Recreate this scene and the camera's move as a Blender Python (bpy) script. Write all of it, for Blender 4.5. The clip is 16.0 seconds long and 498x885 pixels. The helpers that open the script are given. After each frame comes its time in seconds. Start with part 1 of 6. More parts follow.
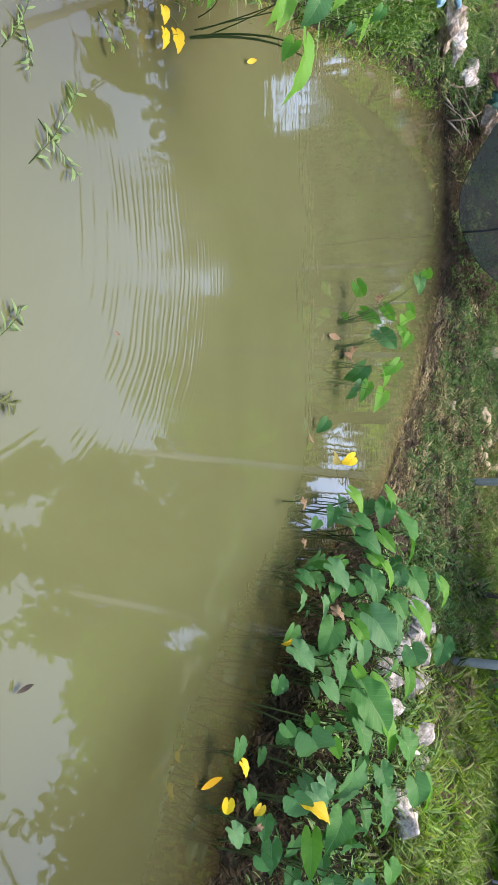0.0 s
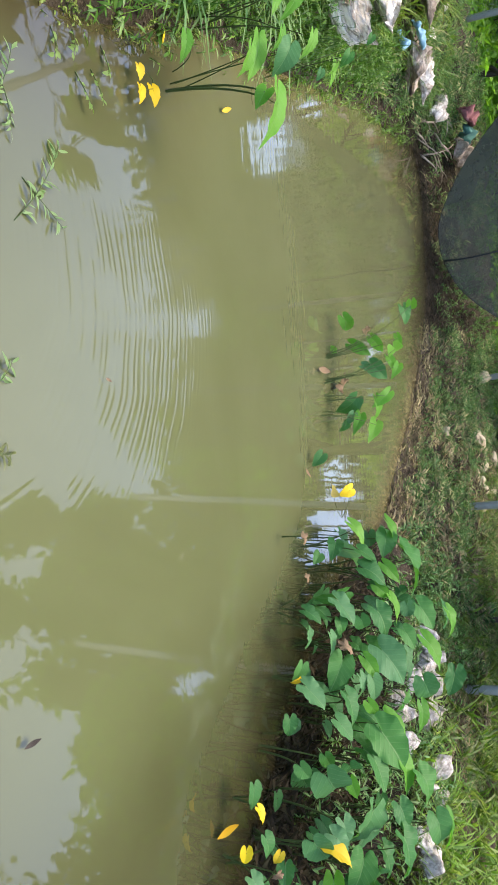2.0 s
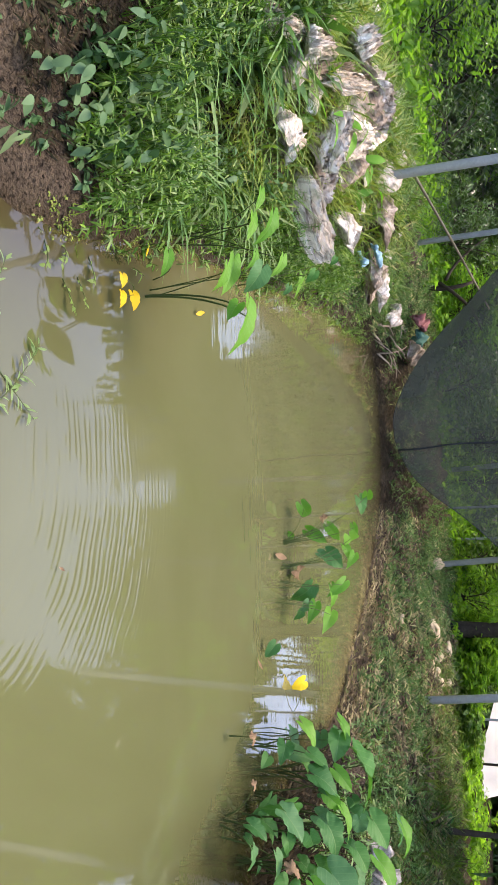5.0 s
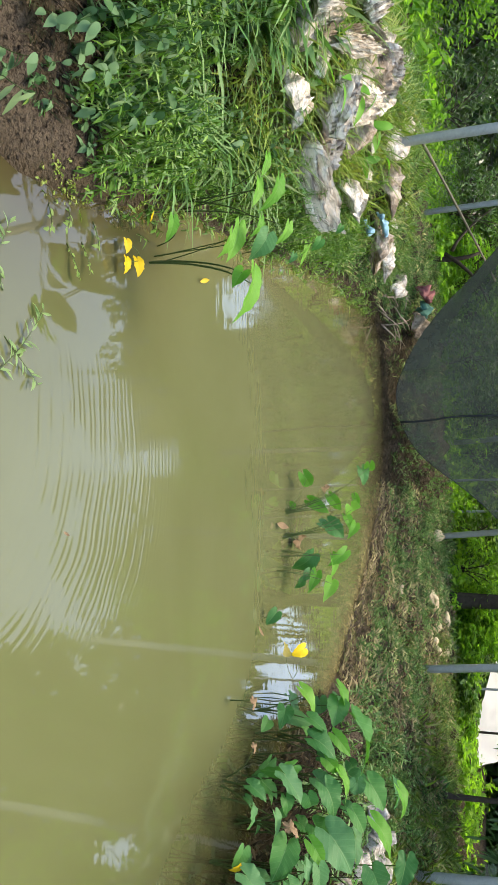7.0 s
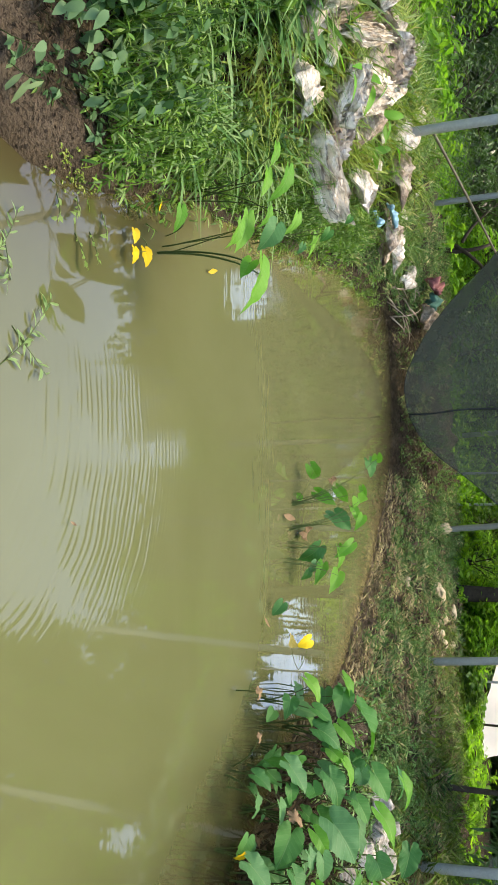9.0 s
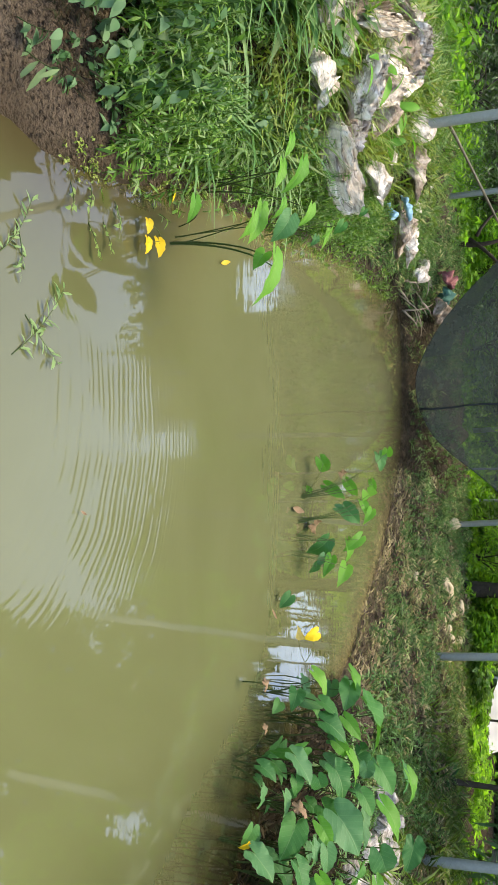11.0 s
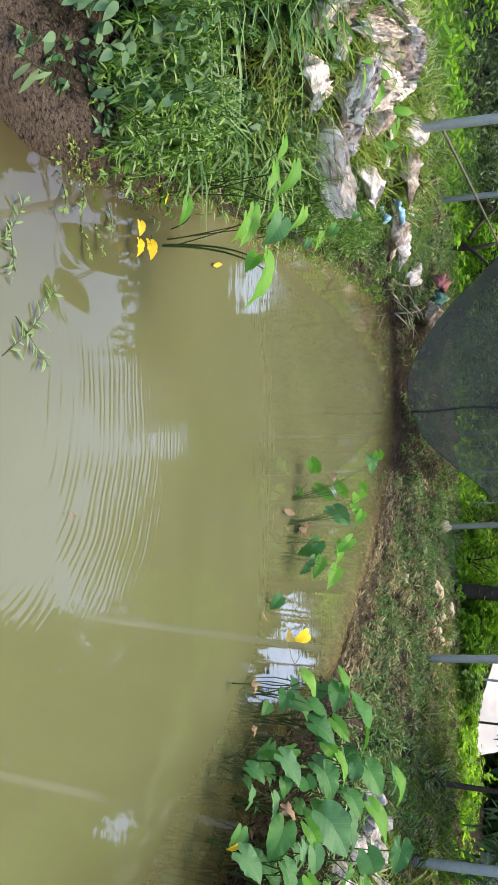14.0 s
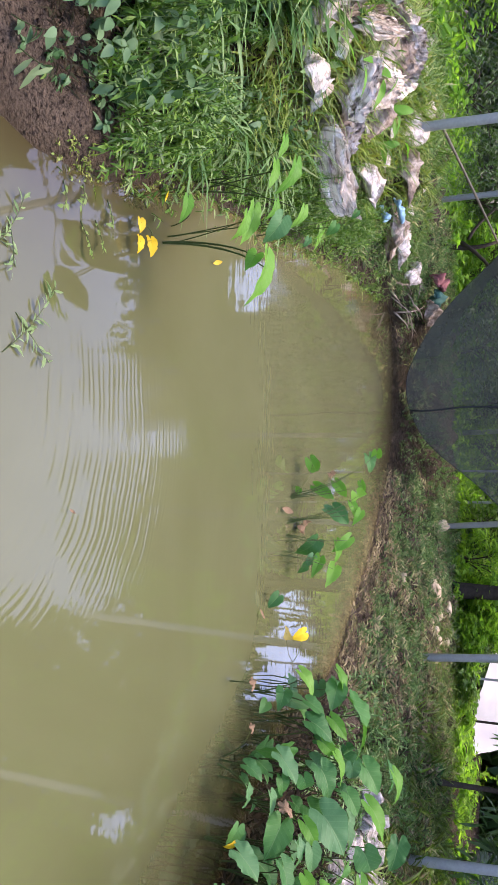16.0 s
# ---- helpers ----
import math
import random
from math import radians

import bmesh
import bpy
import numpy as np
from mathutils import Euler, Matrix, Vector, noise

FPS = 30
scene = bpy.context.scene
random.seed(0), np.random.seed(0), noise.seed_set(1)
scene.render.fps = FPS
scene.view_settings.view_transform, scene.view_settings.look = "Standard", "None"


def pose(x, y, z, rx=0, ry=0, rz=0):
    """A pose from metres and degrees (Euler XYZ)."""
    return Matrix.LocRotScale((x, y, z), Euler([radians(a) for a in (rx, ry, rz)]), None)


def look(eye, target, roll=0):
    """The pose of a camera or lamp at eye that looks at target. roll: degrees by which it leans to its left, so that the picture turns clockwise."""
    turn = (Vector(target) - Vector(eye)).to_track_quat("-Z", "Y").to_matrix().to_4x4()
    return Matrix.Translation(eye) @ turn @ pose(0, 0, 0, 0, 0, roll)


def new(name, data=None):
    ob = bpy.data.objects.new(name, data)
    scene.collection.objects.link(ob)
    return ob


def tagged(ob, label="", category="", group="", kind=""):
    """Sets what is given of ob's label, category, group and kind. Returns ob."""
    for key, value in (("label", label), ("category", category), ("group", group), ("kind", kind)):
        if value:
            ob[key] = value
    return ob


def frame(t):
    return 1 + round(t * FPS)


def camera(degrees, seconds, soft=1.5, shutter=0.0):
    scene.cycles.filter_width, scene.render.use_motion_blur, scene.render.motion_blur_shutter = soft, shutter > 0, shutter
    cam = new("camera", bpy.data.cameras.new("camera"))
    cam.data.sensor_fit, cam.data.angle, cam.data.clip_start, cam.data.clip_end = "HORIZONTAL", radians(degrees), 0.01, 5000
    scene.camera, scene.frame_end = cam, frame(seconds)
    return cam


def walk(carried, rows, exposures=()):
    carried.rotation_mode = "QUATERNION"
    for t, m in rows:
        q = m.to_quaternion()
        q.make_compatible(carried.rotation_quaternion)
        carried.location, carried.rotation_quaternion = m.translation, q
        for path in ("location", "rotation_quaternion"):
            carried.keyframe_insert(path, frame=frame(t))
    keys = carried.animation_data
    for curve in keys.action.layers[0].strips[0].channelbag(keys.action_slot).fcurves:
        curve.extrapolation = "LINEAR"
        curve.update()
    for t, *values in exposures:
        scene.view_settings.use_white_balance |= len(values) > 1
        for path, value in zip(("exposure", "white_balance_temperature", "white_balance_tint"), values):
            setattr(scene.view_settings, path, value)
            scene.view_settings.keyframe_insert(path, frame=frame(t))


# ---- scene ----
# ---- camera and its walk ----
cam = camera(39.01, 16.0, soft=0.8)
def aim(x, y, z, yaw, pitch, roll):
    a, b = radians(yaw), radians(pitch)
    eye = Vector((x, y, z))
    return look(eye, eye + Vector((-math.sin(a) * math.cos(b), math.cos(a) * math.cos(b), math.sin(b))), roll)


PATH = [
    (0.0, 0.076, 0.025, 1.192, -4.54, -23.6, 91.44), (0.5, 0.078, 0.022, 1.191, -3.15, -22.39, 89.41), (1.0, 0.081, 0.024, 1.197, -2.63, -22.57, 88.17),
    (1.5, 0.077, 0.017, 1.191, -1.73, -22.19, 86.83), (2.0, 0.076, 0.019, 1.199, -1.21, -23.28, 86.73), (2.5, 0.077, 0.008, 1.201, -0.78, -20.29, 86.49),
    (3.0, 0.067, 0.001, 1.204, -0.61, -18.42, 87.05), (3.5, 0.064, -0.002, 1.208, 0.81, -17.08, 86.46), (4.0, 0.047, -0.0, 1.208, 3.11, -18.43, 85.39),
    (4.5, -0.002, -0.007, 1.212, 9.22, -18.99, 85.19), (4.7, -0.011, 0.004, 1.205, 13.12, -18.73, 84.85), (6.8, 0.003, 0.001, 1.198, 10.85, -19.19, 86.18),
    (7.0, 0.002, 0.001, 1.197, 10.62, -19.1, 86.24), (7.5, 0.002, 0.004, 1.201, 10.32, -19.09, 86.26), (8.0, 0.003, 0.005, 1.202, 10.08, -19.78, 86.53),
    (8.5, 0.003, 0.004, 1.199, 9.97, -19.91, 86.67), (9.0, 0.003, 0.003, 1.199, 9.93, -19.77, 86.85), (11.5, 0.002, 0.003, 1.194, 9.2, -20.68, 87.98),
    (12.0, 0.001, 0.008, 1.199, 9.27, -20.8, 87.77), (12.5, 0.003, 0.003, 1.195, 9.36, -20.2, 87.75), (13.0, 0.001, 0.002, 1.195, 9.32, -20.28, 87.85),
    (13.5, 0.001, 0.002, 1.205, 9.33, -20.15, 88.08), (14.0, -0.002, -0.002, 1.204, 9.34, -19.95, 88.26), (14.5, 0.001, -0.003, 1.201, 9.31, -19.96, 88.36),
    (15.0, -0.002, -0.001, 1.202, 9.07, -19.76, 88.24), (15.5, -0.001, 0.0, 1.199, 9.24, -19.63, 88.08), (16.0, 0.0, -0.002, 1.2, 9.2, -19.81, 88.61),
]
BALANCE = [(0.0, 1.42, 6670, 20), (1.0, 1.47, 7200, 10), (2.0, 1.48, 6600, 17), (3.0, 1.59, 6950, 14), (4.0, 1.57, 6550, 20), (4.5, 1.50, 6770, 26), (7.0, 1.49, 7200, 11), (9.0, 1.47, 7400, 12), (11.5, 1.47, 7100, 13), (13.0, 1.49, 6950, 15), (14.5, 1.49, 6810, 21), (15.5, 1.49, 6810, 23), (16.0, 1.49, 6420, 35)]
walk(cam, [(t, aim(*a)) for t, *a in PATH], BALANCE)

# ---- world, sun, exposure ----
SUN_ELEVATION, SUN_ROTATION = radians(76), radians(8)
world = bpy.data.worlds.new("overcast_sky")
scene.world = world
world.use_nodes = True
wn, wl = world.node_tree.nodes, world.node_tree.links
wn.clear()
sky = wn.new("ShaderNodeTexSky")
sky.sky_type = "NISHITA"
sky.sun_disc = False
sky.sun_elevation, sky.sun_rotation = SUN_ELEVATION, SUN_ROTATION
sky.air_density, sky.dust_density, sky.ozone_density = 1.0, 2.3, 2.4
pale = wn.new("ShaderNodeHueSaturation")
pale.inputs["Saturation"].default_value = 1.0
back = wn.new("ShaderNodeBackground")
back.inputs["Strength"].default_value = 0.232
wout = wn.new("ShaderNodeOutputWorld")
wl.new(sky.outputs[0], pale.inputs["Color"])
wl.new(pale.outputs[0], back.inputs["Color"])
wl.new(back.outputs[0], wout.inputs["Surface"])
sun_data = bpy.data.lights.new("sun", "SUN")
sun_data.energy, sun_data.angle, sun_data.color = 1.6, radians(26), (1.0, 0.90, 0.68)
sun = new("sun", sun_data)
sun.matrix_world = look((0.55, 7.95, 16.0), (0, 4, 0))


# ---- materials ----
def material(name, rough=0.6, spec=0.3):
    m = bpy.data.materials.new(name)
    m.use_nodes = True
    nt = m.node_tree
    b = nt.nodes["Principled BSDF"]
    b.inputs["Roughness"].default_value = rough
    b.inputs["Specular IOR Level"].default_value = spec
    return m, nt, b


def ramp(nt, fac, stops):
    r = nt.nodes.new("ShaderNodeValToRGB")
    while len(r.color_ramp.elements) < len(stops):
        r.color_ramp.elements.new(0.5)
    for e, (p, c) in zip(r.color_ramp.elements, stops):
        e.position, e.color = p, (*c, 1)
    nt.links.new(fac, r.inputs[0])
    return r.outputs[0]


def noise_tex(nt, scale, detail=4.0, rough=0.6, vec=None, distort=0.0):
    n = nt.nodes.new("ShaderNodeTexNoise")
    n.inputs["Scale"].default_value, n.inputs["Detail"].default_value = scale, detail
    n.inputs["Roughness"].default_value, n.inputs["Distortion"].default_value = rough, distort
    if vec is not None:
        nt.links.new(vec, n.inputs["Vector"])
    return n.outputs["Fac"]


def coords(nt, which="Object"):
    return nt.nodes.new("ShaderNodeTexCoord").outputs[which]


def blend(nt, fac, a, b, how="MIX"):
    m = nt.nodes.new("ShaderNodeMix")
    m.data_type, m.blend_type = "RGBA", how
    for s, v in ((0, fac), (6, a), (7, b)):
        if isinstance(v, (int, float)):
            m.inputs[s].default_value = v
        elif isinstance(v, tuple):
            m.inputs[s].default_value = (*v, 1)
        else:
            nt.links.new(v, m.inputs[s])
    return m.outputs[2]


def calc(nt, op, a, b=0.0, c=0.0):
    m = nt.nodes.new("ShaderNodeMath")
    m.operation = op
    for s, v in enumerate((a, b, c)):
        if isinstance(v, (int, float)):
            m.inputs[s].default_value = v
        else:
            nt.links.new(v, m.inputs[s])
    return m.outputs[0]


def bump(nt, b, height, strength, distance):
    n = nt.nodes.new("ShaderNodeBump")
    n.inputs["Strength"].default_value, n.inputs["Distance"].default_value = strength, distance
    nt.links.new(height, n.inputs["Height"])
    nt.links.new(n.outputs[0], b.inputs["Normal"])


def foliage(name, colours, rough=0.5, through_light=0.35, spec=0.35, island=True, veins=False, clumps=0.0):
    """Leaves: colour varies leaf by leaf, light passes through them."""
    m, nt, b = material(name, rough, 0.6 * spec)
    if island:
        rnd = nt.nodes.new("ShaderNodeNewGeometry").outputs["Random Per Island"]
    else:
        rnd = nt.nodes.new("ShaderNodeObjectInfo").outputs["Random"]
    col = ramp(nt, rnd, [(i / (len(colours) - 1), c) for i, c in enumerate(colours)])
    spots = noise_tex(nt, 30.0, 3.0)
    col = blend(nt, calc(nt, "MULTIPLY", spots, 0.35), col, tuple(0.6 * v for v in colours[0]))
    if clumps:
        # shadows between tufts and their bright tops, painted in as noise patches
        tuft_shade = ramp(nt, noise_tex(nt, clumps, 3.0, 0.6), [(0.36, (0.38, 0.38, 0.38)), (0.5, (0.9, 0.9, 0.9)), (0.64, (1.45, 1.45, 1.4))])
        col = blend(nt, 1.0, col, tuft_shade, "MULTIPLY")
    if veins:
        uv = nt.nodes.new("ShaderNodeSeparateXYZ")
        nt.links.new(coords(nt, "UV"), uv.inputs[0])
        side = calc(nt, "ABSOLUTE", calc(nt, "SUBTRACT", uv.outputs[1], 0.5))
        along = calc(nt, "SUBTRACT", uv.outputs[0], calc(nt, "MULTIPLY", side, 0.75))
        wave = calc(nt, "ABSOLUTE", calc(nt, "SINE", calc(nt, "MULTIPLY", along, 26.0)))
        lateral = calc(nt, "SUBTRACT", 1.0, calc(nt, "MINIMUM", calc(nt, "MULTIPLY", wave, 6.0), 1.0))
        mid = calc(nt, "SUBTRACT", 1.0, calc(nt, "MINIMUM", calc(nt, "MULTIPLY", side, 70.0), 1.0))
        vein = calc(nt, "MAXIMUM", mid, calc(nt, "MULTIPLY", lateral, 0.55))
        col = blend(nt, calc(nt, "MULTIPLY", vein, 0.42), col, (0.24, 0.36, 0.15))
        bump(nt, b, calc(nt, "ADD", vein, calc(nt, "MULTIPLY", wave, -0.35)), 0.35, 0.003)
    nt.links.new(col, b.inputs["Base Color"])
    t = nt.nodes.new("ShaderNodeBsdfTranslucent")
    nt.links.new(blend(nt, 1.0, col, (1.0, 1.15, 0.45), "MULTIPLY"), t.inputs["Color"])
    mix = nt.nodes.new("ShaderNodeMixShader")
    mix.inputs[0].default_value = through_light
    nt.links.new(b.outputs[0], mix.inputs[1])
    nt.links.new(t.outputs[0], mix.inputs[2])
    nt.links.new(mix.outputs[0], nt.nodes["Material Output"].inputs["Surface"])
    return m


def earth_material():
    m, nt, b = material("bank_earth", 0.9, 0.15)
    co = coords(nt)
    col = ramp(nt, noise_tex(nt, 1.3, 6.0, 0.65, co), [(0.3, (0.062, 0.046, 0.030)), (0.5, (0.118, 0.091, 0.060)), (0.72, (0.22, 0.177, 0.12))])
    fine = noise_tex(nt, 38.0, 6.0, 0.7, co)
    col = blend(nt, 0.7, col, ramp(nt, fine, [(0.3, (0.35, 0.33, 0.3)), (0.7, (1.0, 1.0, 1.0))]), "MULTIPLY")
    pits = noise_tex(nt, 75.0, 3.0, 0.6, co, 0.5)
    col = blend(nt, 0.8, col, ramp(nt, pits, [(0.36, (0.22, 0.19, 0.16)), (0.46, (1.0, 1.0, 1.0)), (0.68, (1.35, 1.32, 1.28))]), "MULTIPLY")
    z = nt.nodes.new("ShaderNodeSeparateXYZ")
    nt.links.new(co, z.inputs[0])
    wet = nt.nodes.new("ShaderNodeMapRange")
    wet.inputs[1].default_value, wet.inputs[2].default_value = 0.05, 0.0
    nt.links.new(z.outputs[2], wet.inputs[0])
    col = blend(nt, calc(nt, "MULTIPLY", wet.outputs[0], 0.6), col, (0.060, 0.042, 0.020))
    nt.links.new(col, b.inputs["Base Color"])
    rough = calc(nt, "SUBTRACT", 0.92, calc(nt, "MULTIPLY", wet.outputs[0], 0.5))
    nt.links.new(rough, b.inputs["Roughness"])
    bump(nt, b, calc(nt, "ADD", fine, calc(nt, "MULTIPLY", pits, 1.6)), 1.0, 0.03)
    return m


def water_material():
    m, nt, b = material("murky_water", 0.02, 0.85)
    b.inputs["IOR"].default_value = 1.33
    co = coords(nt)
    depth = nt.nodes.new("ShaderNodeAttribute")
    depth.attribute_name = "depth"
    cloud = noise_tex(nt, 0.9, 4.0, 0.55, co, 0.6)
    deep = ramp(nt, cloud, [(0.3, (0.0775, 0.085, 0.033)), (0.7, (0.095, 0.103, 0.0445))])
    shallow = ramp(nt, noise_tex(nt, 5.0, 4.0, 0.6, co), [(0.3, (0.092, 0.070, 0.028)), (0.7, (0.125, 0.10, 0.045))])
    # shade and dark reflections beside the banks, painted into the shallow colour
    shaded_mud = nt.nodes.new("ShaderNodeAttribute")
    shaded_mud.attribute_name = "shaded_mud"
    shallow = blend(nt, shaded_mud.outputs["Fac"], shallow, (0.017, 0.0135, 0.005))
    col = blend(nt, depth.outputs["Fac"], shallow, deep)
    nt.links.new(col, b.inputs["Base Color"])
    # rings that spread from one spot, fading with the distance, over a faint chop
    rel = nt.nodes.new("ShaderNodeVectorMath")
    rel.operation = "DISTANCE"
    rel.inputs[1].default_value = (-0.35, 1.15, 0.0)
    wob = nt.nodes.new("ShaderNodeVectorMath")
    wob.operation = "ADD"
    jitter = nt.nodes.new("ShaderNodeTexNoise")
    jitter.inputs["Scale"].default_value = 2.2
    nt.links.new(co, jitter.inputs["Vector"])
    soft = nt.nodes.new("ShaderNodeVectorMath")
    soft.operation = "SCALE"
    soft.inputs["Scale"].default_value = 0.10
    nt.links.new(jitter.outputs["Color"], soft.inputs[0])
    nt.links.new(co, wob.inputs[0])
    nt.links.new(soft.outputs[0], wob.inputs[1])
    nt.links.new(wob.outputs[0], rel.inputs[0])
    d = rel.outputs["Value"]
    ring = calc(nt, "SINE", calc(nt, "MULTIPLY", d, 215.0))
    band = calc(nt, "POWER", 2.718, calc(nt, "MULTIPLY", calc(nt, "POWER", calc(nt, "ABSOLUTE", calc(nt, "SUBTRACT", d, 0.84)), 2.0), -7.0))
    patch = nt.nodes.new("ShaderNodeMapRange")
    patch.inputs[1].default_value, patch.inputs[2].default_value = 0.28, 0.52
    nt.links.new(noise_tex(nt, 1.6, 2.0, 0.5, co), patch.inputs[0])
    broken = nt.nodes.new("ShaderNodeMapRange")
    broken.inputs[1].default_value, broken.inputs[2].default_value = 0.34, 0.58
    nt.links.new(noise_tex(nt, 7.0, 3.0, 0.6, co), broken.inputs[0])
    ring2 = calc(nt, "SINE", calc(nt, "MULTIPLY", d, 331.0))
    ring = calc(nt, "ADD", calc(nt, "MULTIPLY", ring, 0.75), calc(nt, "MULTIPLY", ring2, 0.3))
    rings = calc(nt, "MULTIPLY", calc(nt, "MULTIPLY", ring, band), calc(nt, "MULTIPLY", patch.outputs[0], broken.outputs[0]))
    where = nt.nodes.new("ShaderNodeSeparateXYZ")
    nt.links.new(co, where.inputs[0])
    reach = nt.nodes.new("ShaderNodeMapRange")
    reach.inputs[1].default_value, reach.inputs[2].default_value = 0.28, -0.05
    nt.links.new(where.outputs[0], reach.inputs[0])
    calm = nt.nodes.new("ShaderNodeMapRange")
    calm.inputs[1].default_value, calm.inputs[2].default_value = -0.70, -0.40
    nt.links.new(where.outputs[0], calm.inputs[0])
    rings = calc(nt, "MULTIPLY", calc(nt, "MULTIPLY", rings, reach.outputs[0]), calm.outputs[0])
    chop = noise_tex(nt, 14.0, 3.0, 0.5, co)
    # short crests lying across the pond, coming and going in patches
    lie = nt.nodes.new("ShaderNodeMapping")
    lie.inputs["Scale"].default_value = (2.6, 17.0, 1.0)
    nt.links.new(co, lie.inputs[0])
    gust = nt.nodes.new("ShaderNodeMapRange")
    gust.inputs[1].default_value, gust.inputs[2].default_value, gust.inputs[3].default_value = 0.40, 0.62, 0.10
    nt.links.new(noise_tex(nt, 1.1, 2.0, 0.5, co), gust.inputs[0])
    far_off = nt.nodes.new("ShaderNodeMapRange")
    far_off.inputs[1].default_value, far_off.inputs[2].default_value, far_off.inputs[3].default_value = 1.7, 3.0, 0.12
    nt.links.new(where.outputs[1], far_off.inputs[0])
    crest = calc(nt, "MULTIPLY", calc(nt, "MULTIPLY", far_off.outputs[0], noise_tex(nt, 1.0, 2.0, 0.55, lie.outputs[0])), gust.outputs[0])
    h = calc(nt, "ADD", calc(nt, "MULTIPLY", rings, 0.55), calc(nt, "ADD", calc(nt, "MULTIPLY", chop, 0.16), calc(nt, "MULTIPLY", crest, 0.95)))
    bump(nt, b, h, 0.31, 0.004)
    return m


def plain(name, a, c, scale=8.0, rough=0.6, spec=0.3, metal=0.0, relief=0.3, dist=0.003):
    """A worn surface between two colours."""
    m, nt, b = material(name, rough, spec)
    co = coords(nt)
    n1, n2 = noise_tex(nt, scale, 5.0, 0.65, co), noise_tex(nt, scale * 9, 4.0, 0.6, co)
    both = calc(nt, "ADD", calc(nt, "MULTIPLY", n1, 0.65), calc(nt, "MULTIPLY", n2, 0.35))
    nt.links.new(ramp(nt, both, [(0.35, a), (0.65, c)]), b.inputs["Base Color"])
    b.inputs["Metallic"].default_value = metal
    bump(nt, b, both, relief, dist)
    return m


def net_material(name, cover, colour):
    """Fine woven shade cloth: part of the light passes between its threads."""
    m, nt, b = material(name, 0.9, 0.05)
    b.inputs["Base Color"].default_value = (*colour, 1)
    clear = nt.nodes.new("ShaderNodeBsdfTransparent")
    mix = nt.nodes.new("ShaderNodeMixShader")
    n = calc(nt, "ADD", calc(nt, "MULTIPLY", noise_tex(nt, 1.5, 4.0, 0.6, coords(nt)), 0.6), calc(nt, "MULTIPLY", noise_tex(nt, 9.0, 3.0, 0.6, coords(nt)), 0.4))
    nt.links.new(calc(nt, "ADD", calc(nt, "MULTIPLY", calc(nt, "SUBTRACT", n, 0.5), 0.75), cover), mix.inputs[0])
    nt.links.new(clear.outputs[0], mix.inputs[1])
    nt.links.new(b.outputs[0], mix.inputs[2])
    nt.links.new(mix.outputs[0], nt.nodes["Material Output"].inputs["Surface"])
    return m


def cloth(name, dirt, mid, pale, threads=55.0, grime_shade=0.6):
    """Weathered woven plastic: mud in patches, threads and fine creases with dirt and shade painted in."""
    m, nt, b = material(name, 0.7, 0.25)
    co = coords(nt)
    col = ramp(nt, noise_tex(nt, 6.0, 6.0, 0.7, co, 0.8), [(0.32, dirt), (0.47, mid), (0.62, pale)])
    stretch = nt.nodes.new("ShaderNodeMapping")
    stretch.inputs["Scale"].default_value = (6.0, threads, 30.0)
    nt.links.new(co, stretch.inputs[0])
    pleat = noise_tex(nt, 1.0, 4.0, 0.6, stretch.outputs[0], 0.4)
    # dark streaks stand in for fold shading as well as dirt in the grooves
    col = blend(nt, grime_shade, col, ramp(nt, pleat, [(0.38, (0.30, 0.27, 0.24)), (0.52, (1.0, 1.0, 1.0))]), "MULTIPLY")
    nt.links.new(col, b.inputs["Base Color"])
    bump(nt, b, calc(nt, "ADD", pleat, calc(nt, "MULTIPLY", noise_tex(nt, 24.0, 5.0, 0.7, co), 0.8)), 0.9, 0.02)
    return m


EARTH, WATER = earth_material(), water_material()
TARO = foliage("taro_leaf", [(0.038, 0.145, 0.036), (0.06, 0.195, 0.052), (0.11, 0.25, 0.105), (0.075, 0.235, 0.042), (0.044, 0.16, 0.045)], 0.5, 0.36, 0.25, False, True)
TARO_LIGHT = foliage("young_taro_leaf", [(0.09, 0.28, 0.03), (0.14, 0.38, 0.04), (0.19, 0.43, 0.06)], 0.45, 0.5, 0.3, False, True)
YELLOW = foliage("yellow_leaf", [(0.58, 0.32, 0.012), (0.78, 0.55, 0.012), (0.82, 0.62, 0.015), (0.62, 0.44, 0.03)], 0.5, 0.3, 0.3, False)
PETIOLE = plain("taro_stalk", (0.03, 0.055, 0.015), (0.075, 0.10, 0.025), 12.0, 0.6, 0.15)
DEAD = plain("dead_leaf", (0.10, 0.06, 0.03), (0.24, 0.16, 0.08), 20.0, 0.8)
WEED = foliage("weed_leaf", [(0.045, 0.115, 0.018), (0.11, 0.25, 0.032), (0.24, 0.41, 0.065), (0.27, 0.37, 0.17), (0.065, 0.17, 0.026), (0.13, 0.28, 0.045)], 0.42, 0.42, 0.35)
BROAD = foliage("broad_weed_leaf", [(0.03, 0.085, 0.022), (0.06, 0.15, 0.045), (0.17, 0.29, 0.14), (0.04, 0.10, 0.03)], 0.5, 0.35, 0.25)
GRASS = foliage("grass_blade", [(0.06, 0.14, 0.028), (0.135, 0.25, 0.05), (0.22, 0.32, 0.08), (0.08, 0.165, 0.03), (0.27, 0.31, 0.115)], 0.5, 0.4)
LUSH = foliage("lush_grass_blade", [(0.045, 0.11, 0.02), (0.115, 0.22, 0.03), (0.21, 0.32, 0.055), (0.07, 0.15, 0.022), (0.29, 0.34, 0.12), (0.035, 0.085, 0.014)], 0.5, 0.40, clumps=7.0)
